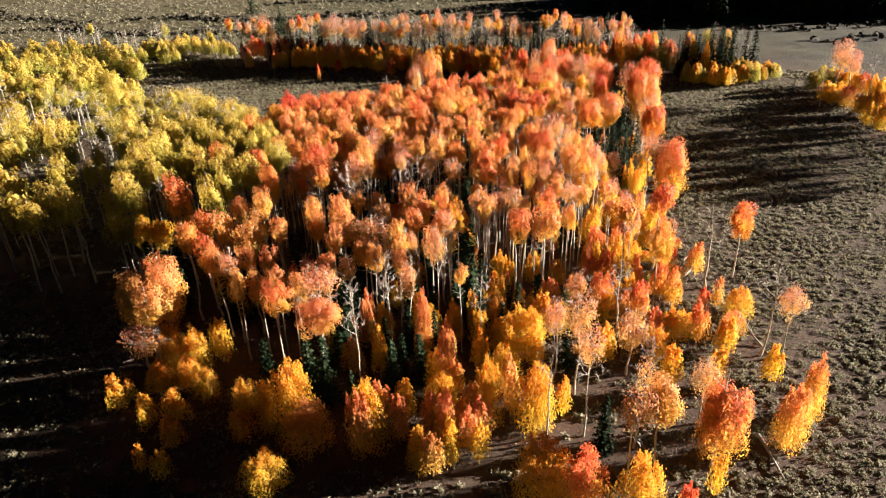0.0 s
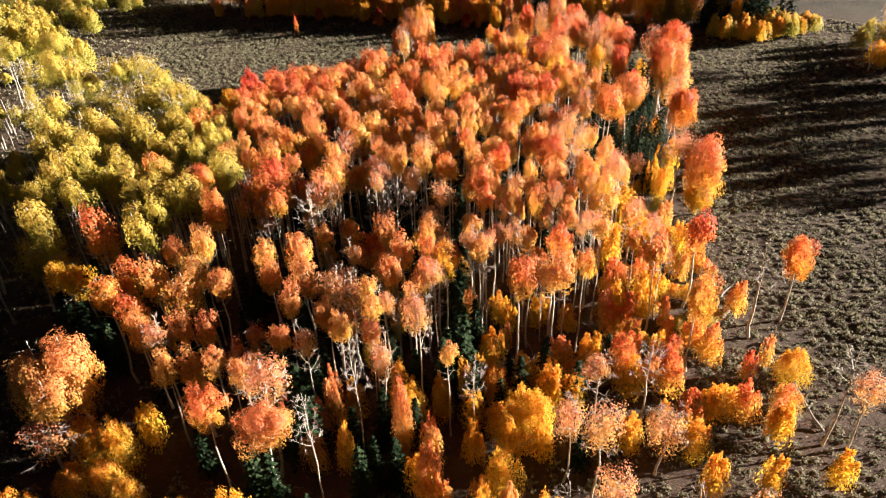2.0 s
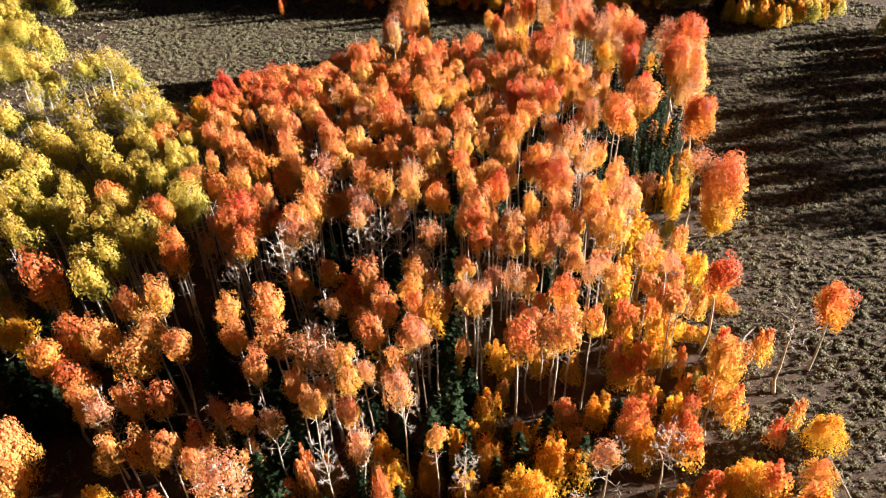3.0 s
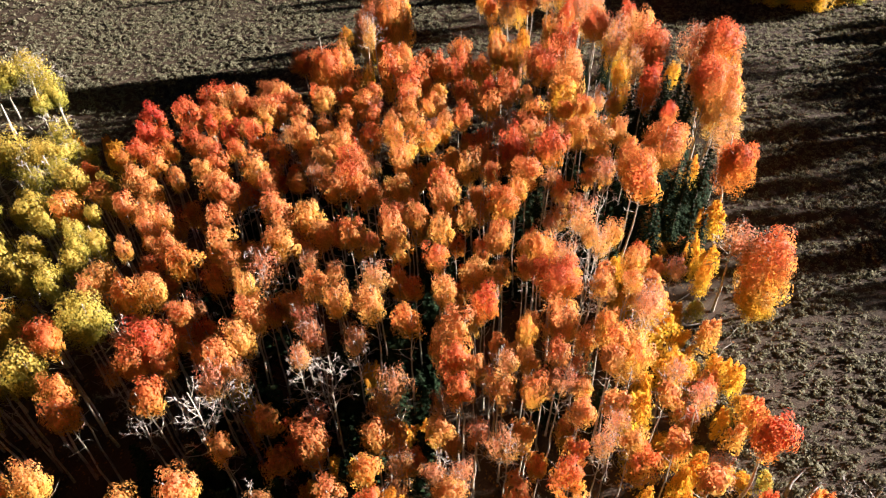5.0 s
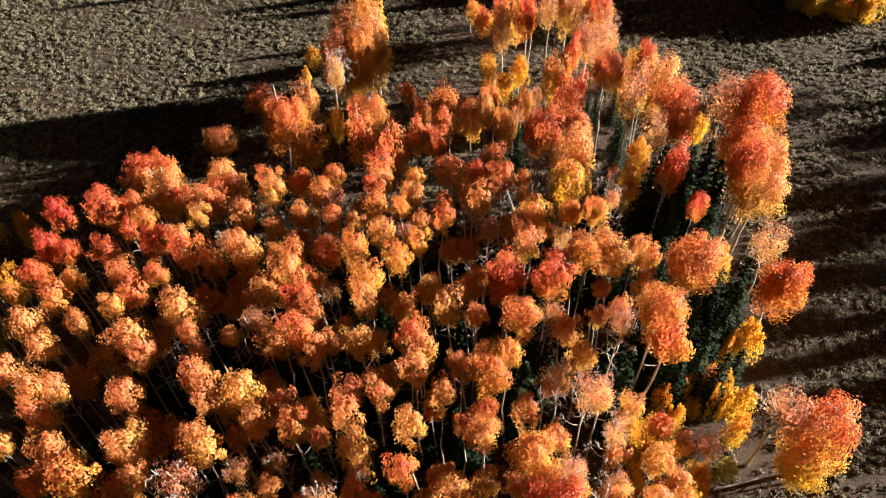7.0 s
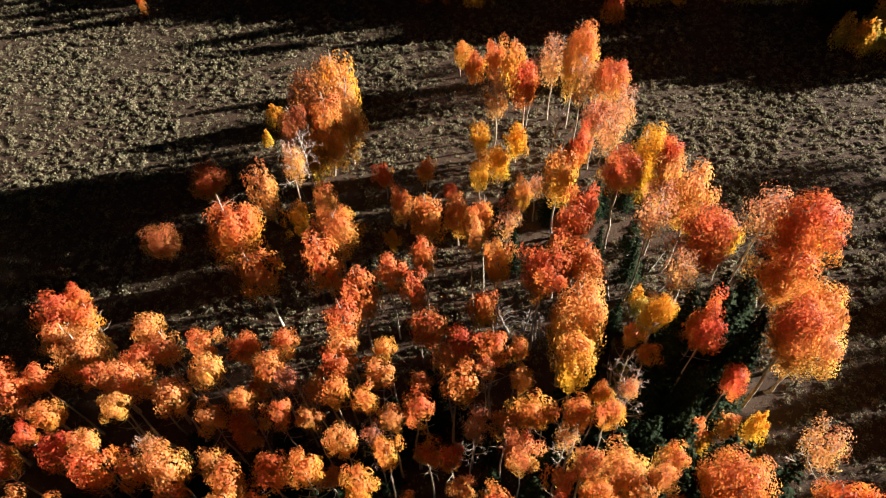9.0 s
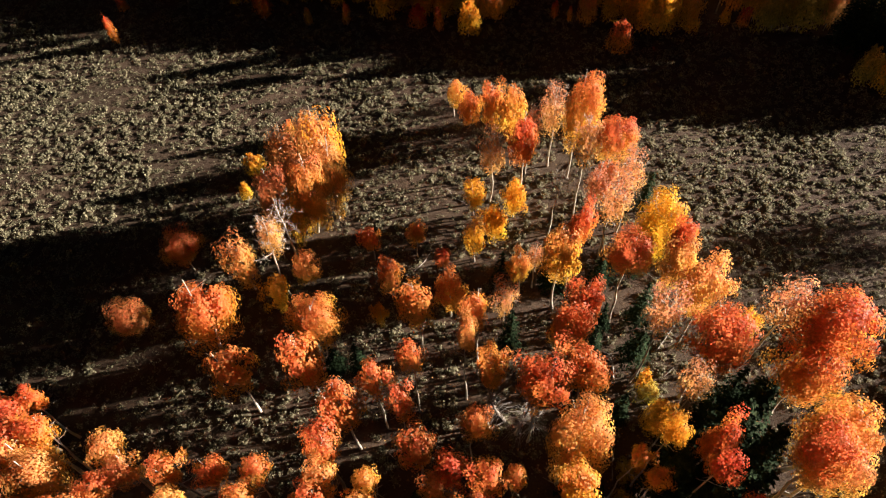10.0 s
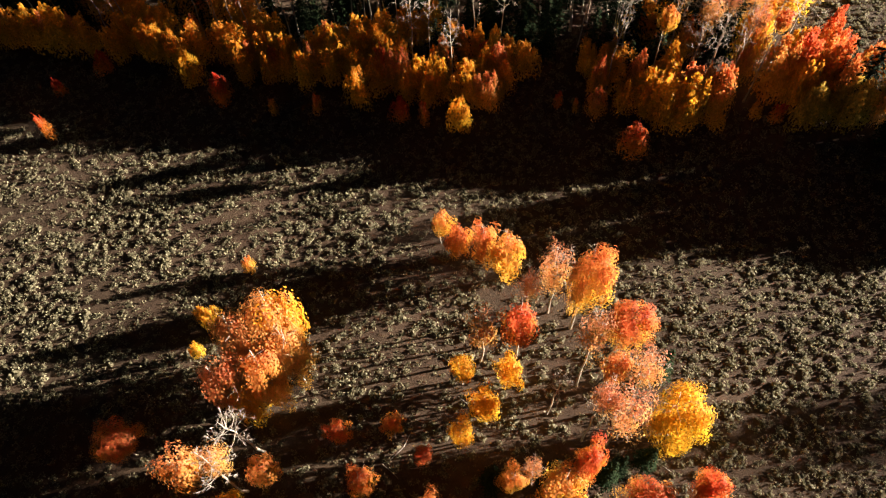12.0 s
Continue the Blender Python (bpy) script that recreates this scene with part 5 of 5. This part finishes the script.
# ---- fallen and dead wood ----
def fallen_log(ax, ay, bx, by, radius, lift=0.0):
    """A weathered trunk on the ground from a to b, with a few broken branch stubs; lift: how high its far end lies."""
    root = new("fallen_log")
    a, b = np.array([ax, ay, land(ax, ay) + radius * 0.8]), np.array([bx, by, land(bx, by) + radius * 0.7 + lift])
    root.location = a
    d = b - a
    side = np.array([-d[1], d[0], 0]) / (np.linalg.norm(d[:2]) + 1e-6)
    line = [(d * q + side * pick.uniform(-0.06, 0.06) * np.linalg.norm(d), radius * (1 - 0.55 * q)) for q in (0, 0.3, 0.6, 1.0)]
    v, f = tubes([line], 8)
    child("log", mesh_of("log", v, f, GREY_WOOD, True), root, Matrix.Identity(4))
    for k in range(4):
        q = pick.uniform(0.4, 0.98)
        s = d * q
        w = side * pick.choice((-1, 1)) + d / np.linalg.norm(d) * 0.6 + np.array([0, 0, pick.uniform(0.1, 0.9)])
        v, f = tubes([[(s, radius * 0.3), (s + w * pick.uniform(0.2, 0.7), radius * 0.08)]], 4)
        child("branch_stub", mesh_of("branch_stub", v, f, GREY_WOOD, True), root, Matrix.Identity(4))
    tagged(root, "pale weathered fallen aspen trunk on dry ground", "log", "fallen logs beside the grove")


for log in [(28.6, 72.2, 30.9, 74.8, 0.2, 1.2), (28.8, 70.9, 31.7, 73.7, 0.22, 1.0), (32.1, 56.3, 30.8, 60.2, 0.11, 1.6), (21.0, 79.7, 22.1, 82.6, 0.24, 0.8), (24.2, 81.0, 24.5, 89.1, 0.16, 0.0), (26.6, 89.6, 30.1, 90.6, 0.1, 0.0), (27.9, 86.0, 30.0, 87.4, 0.08, 0.3),
            (28.8, 92.0, 28.5, 93.6, 0.06, 0.2), (26.6, 43.9, 26.3, 38.9, 0.16, 0.0), (18.0, 41.7, 18.9, 41.9, 0.1, 0.0), (23.9, 123.2, 23.8, 125.7, 0.12, 0.2), (22.6, 124.2, 25.1, 125.8, 0.1, 0.3), (19.0, 61.4, 20.6, 61.0, 0.1, 0.3), (29.8, 88.2, 31.2, 89.4, 0.06, 0.2)]:
    fallen_log(*log)


def dead_fir(x, y, h, lean, turn):
    """A dead conifer, grey, with many bare drooping branches."""
    rng = np.random.default_rng(int(x * 10))
    root = new("dead_fir")
    root.matrix_basis = pose(x, y, float(land(x, y)), 0, lean, turn)
    v, f = tubes([[((0, 0, -0.2), 0.15), ((0.1, 0, h * 0.5), 0.09), ((0, 0, h), 0.02)]], 7)
    child("trunk", mesh_of("trunk", v, f, GREY_WOOD, True), root, Matrix.Identity(4))
    lines = []
    for k in range(70):
        z = h * rng.uniform(0.2, 0.97)
        a, far = rng.uniform(0, 6.28), 1.7 * (1.1 - z / h) + 0.2
        out = np.array([math.cos(a), math.sin(a), 0])
        lines.append([((0, 0, z), 0.03), (out * far * 0.5 + np.array([0, 0, z + 0.1]), 0.02), (out * far + np.array([0, 0, z - 0.5 * far]), 0.008)])
    v, f = tubes(lines, 3)
    child("branch_crown", mesh_of("branch_crown", v, f, GREY_WOOD, True), root, Matrix.Identity(4))
    tagged(root, "dead grey conifer with bare drooping branches", "tree")


dead_fir(15.2, 119.0, 8.0, 8, 20)
dead_fir(16.6, 119.4, 6.5, -10, 70)
dead_fir(14.4, 120.2, 7.0, 14, 200)

# ---- sagebrush ----
def scatter(rng, x0, x1, y0, y1, step, full):
    """Places over the open meadow on a loose grid, thinner in patches and beside the trees, none under them."""
    gx, gy = np.meshgrid(np.arange(x0, x1, step), np.arange(y0, y1, step))
    x, y = gx.ravel() + rng.uniform(-0.5, 0.5, gx.size) * step, gy.ravel() + rng.uniform(-0.5, 0.5, gx.size) * step
    keep = np.ones(x.size, bool)
    t = np.array(PLANTED)
    tall = t[t[:, 2] > 5]
    for a in range(0, x.size, 2000):
        d2 = (x[a:a + 2000, None] - tall[None, :, 0]) ** 2 + (y[a:a + 2000, None] - tall[None, :, 1]) ** 2
        luck = rng.uniform(0, 1, d2.shape[0])
        under = (d2 < 14).sum(1)
        keep[a:a + 2000] &= ((under < np.where(y[a:a + 2000] > 116, 6, 3)) | (luck < 0.06)) & ((under < 1) | (luck < 0.75)) & (d2.min(1) > 0.5)
    patch = np.array([noise.noise((p * 0.09, q * 0.09, 0.0)) + 0.6 * noise.noise((p * 0.4, q * 0.4, 4.0)) for p, q in zip(x, y)])
    keep &= rng.uniform(0, 1, x.size) < full * np.interp(patch, [-0.8, -0.3, 0.3], [0.8, 0.97, 1.0])
    keep &= (x < 40) | (y + x + 8 * patch < 252)
    return x[keep], y[keep]


def sagebrush():
    """Low grey-green shrubs over the open meadow."""
    rng = np.random.default_rng(21)
    parts, heart = [], []
    for x0, x1, y0, y1, step, full, k in ((-62, 26, 84, 186, 0.76, 1.0, 22), (26, 74, 80, 186, 0.76, 1.0, 22), (18, 90, 28, 80, 0.74, 0.99, 26), (-125, -62, 100, 250, 1.15, 0.9, 7), (-62, 110, 186, 250, 1.2, 0.9, 7), (74, 140, 84, 186, 1.0, 0.9, 8), (-62, 18, 20, 84, 0.95, 0.95, 10), (90, 150, 28, 84, 1.2, 0.9, 7), (-125, -62, 20, 100, 1.3, 0.9, 7), (18, 150, 8, 28, 1.1, 0.9, 7), (-125, 18, 8, 20, 1.2, 0.9, 7), (-125, 150, -70, 8, 1.9, 0.9, 5), (-190, 60, 250, 340, 2.0, 0.75, 5), (-170, -125, 130, 250, 2.0, 0.8, 5)):
        x, y = scatter(rng, x0, x1, y0, y1, step, full)
        m = len(x)
        r = rng.gamma(11.0, 0.037, m).clip(0.16, 0.8) * (step / 0.8) ** 0.5
        foot = np.stack([x, y, land(x, y)], 1)
        # woody heart of each bush: two rings and a top, each point pushed in or out
        ang = np.arange(5) * 2 * math.pi / 5
        unit = np.array([(math.cos(q), math.sin(q), -0.1) for q in ang] + [(0.75 * math.cos(q + 0.4), 0.75 * math.sin(q + 0.4), 0.34) for q in ang] + [(0, 0, 0.52)])
        heart.append((foot[:, None] + unit[None] * r[:, None, None] * rng.uniform(0.4, 0.72, (m, 11, 1))).reshape(-1, 3))
        d = rng.normal(size=(m, k, 3))
        d[..., 2] = np.abs(d[..., 2]) + 0.05
        d /= np.linalg.norm(d, axis=2)[..., None]
        c = foot[:, None] + d * (r[:, None] * rng.uniform(0.62, 1.05, (m, k)))[..., None] * np.array([1, 1, 0.66])
        nrm = 0.35 * d + np.array([0, 0, 0.2]) + rng.normal(size=d.shape) * 0.6
        nrm /= np.linalg.norm(nrm, axis=2)[..., None]
        parts.append(leaflets(c.reshape(-1, 3), nrm.reshape(-1, 3), np.repeat((0.02 + r * 0.30) * (16 / k) ** 0.5, k), rng))
    ring = [(i, (i + 1) % 5, 5 + i) for i in range(5)] + [((i + 1) % 5, 5 + (i + 1) % 5, 5 + i) for i in range(5)] + [(5 + i, 5 + (i + 1) % 5, 10) for i in range(5)]
    base = np.concatenate(heart)
    faces = (np.array(ring)[None] + 11 * np.arange(len(base) // 11)[:, None, None]).reshape(-1, 3)
    tips = np.concatenate([p[0] for p in parts])
    ob = new("sagebrush", mesh_of("sagebrush", np.concatenate([base, tips]), np.concatenate([faces, len(base) + np.arange(len(tips)).reshape(-1, 3)]), SAGE))
    ob.data.materials.append(SAGE_WOOD)
    ob.data.polygons.foreach_set("material_index", np.repeat([1, 0], [len(faces), len(tips) // 3]).astype(np.int32))
    tagged(ob, "low grey-green sagebrush scattered over the dry meadow", "shrub", kind="stuff")


sagebrush()


def leaf_litter():
    """Fallen leaves on the floor of the grove and along its edge."""
    rng = np.random.default_rng(31)
    t = np.array([q for q in PLANTED if q[2] > 5 and y_near(q)])
    n = 16000
    i = rng.integers(0, len(t), n)
    x, y = t[i, 0] + rng.normal(size=n) * 1.6, t[i, 1] + rng.normal(size=n) * 1.6
    c = np.stack([x, y, land(x, y) + rng.uniform(0.10, 0.16, n)], 1)
    nrm = np.array([0, 0, 1.0]) + rng.normal(size=(n, 3)) * 0.25
    nrm /= np.linalg.norm(nrm, axis=1)[:, None]
    v, f = leaflets(c, nrm, rng.uniform(0.08, 0.2, n), rng)
    tagged(new("leaf_litter", mesh_of("leaf_litter", v, f, LITTER)), "fallen brown and orange leaves under the aspens", "leaves", kind="stuff")


def y_near(q):
    return -35 < q[0] < 40 and 36 < q[1] < 150


def deadfall():
    """Small pale sticks and broken branches lying about the grove."""
    rng = np.random.default_rng(32)
    t = [q for q in PLANTED if q[2] > 5 and y_near(q)]
    lines = []
    for _ in range(420):
        q = t[rng.integers(0, len(t))]
        x, y, a, long = q[0] + rng.normal() * 2.0, q[1] + rng.normal() * 2.0, rng.uniform(0, 6.28), rng.gamma(3.0, 0.45)
        z = land(x, y) + 0.1
        e = np.array([x + math.cos(a) * long, y + math.sin(a) * long, z + rng.uniform(0, 0.35)])
        m = (np.array([x, y, z]) + e) / 2 + rng.normal(size=3) * 0.06 * long
        r = 0.015 + 0.012 * long
        lines.append([((x, y, z), r), (m, r * 0.8), (e, r * 0.4)])
    v, f = tubes(lines, 4)
    tagged(new("deadfall", mesh_of("deadfall", v, f, GREY_WOOD, True)), "pale dead sticks lying under and beside the aspens", "branches", kind="stuff")


leaf_litter()
deadfall()


def far_brush():
    """Dark brush and rocks in lines along the far watercourses."""
    rng = np.random.default_rng(33)
    parts = []
    for ax, ay, bx, by, count in ((-215, 330, -128, 262, 260), (-150, 258, -60, 236, 200), (-118, 275, -20, 262, 300), (-40, 268, 40, 275, 160), (-70, 300, 30, 310, 140), (60, 228, 150, 214, 140), (110, 196, 190, 206, 120)):
        q = rng.uniform(0, 1, count)
        x, y = ax + (bx - ax) * q + rng.normal(size=count) * 2.5, ay + (by - ay) * q + rng.normal(size=count) * 1.8 + 4 * np.sin(q * 9)
        r = rng.gamma(5.0, 0.14, count)
        k = 12
        d = rng.normal(size=(count, k, 3))
        d[..., 2] = np.abs(d[..., 2]) + 0.05
        d /= np.linalg.norm(d, axis=2)[..., None]
        c = np.stack([x, y, land(x, y)], 1)[:, None] + d * (r[:, None] * rng.uniform(0.6, 1.0, (count, k)))[..., None] + np.array([0, 0, 0.05])
        parts.append(leaflets(c.reshape(-1, 3), d.reshape(-1, 3), np.repeat(0.1 + r * 0.7, k), rng)[0])
    v = np.concatenate(parts)
    tagged(new("far_brush", mesh_of("far_brush", v, np.arange(len(v)).reshape(-1, 3), BRUSH)), "dark brush along the far watercourse", "shrub", kind="stuff")


far_brush()
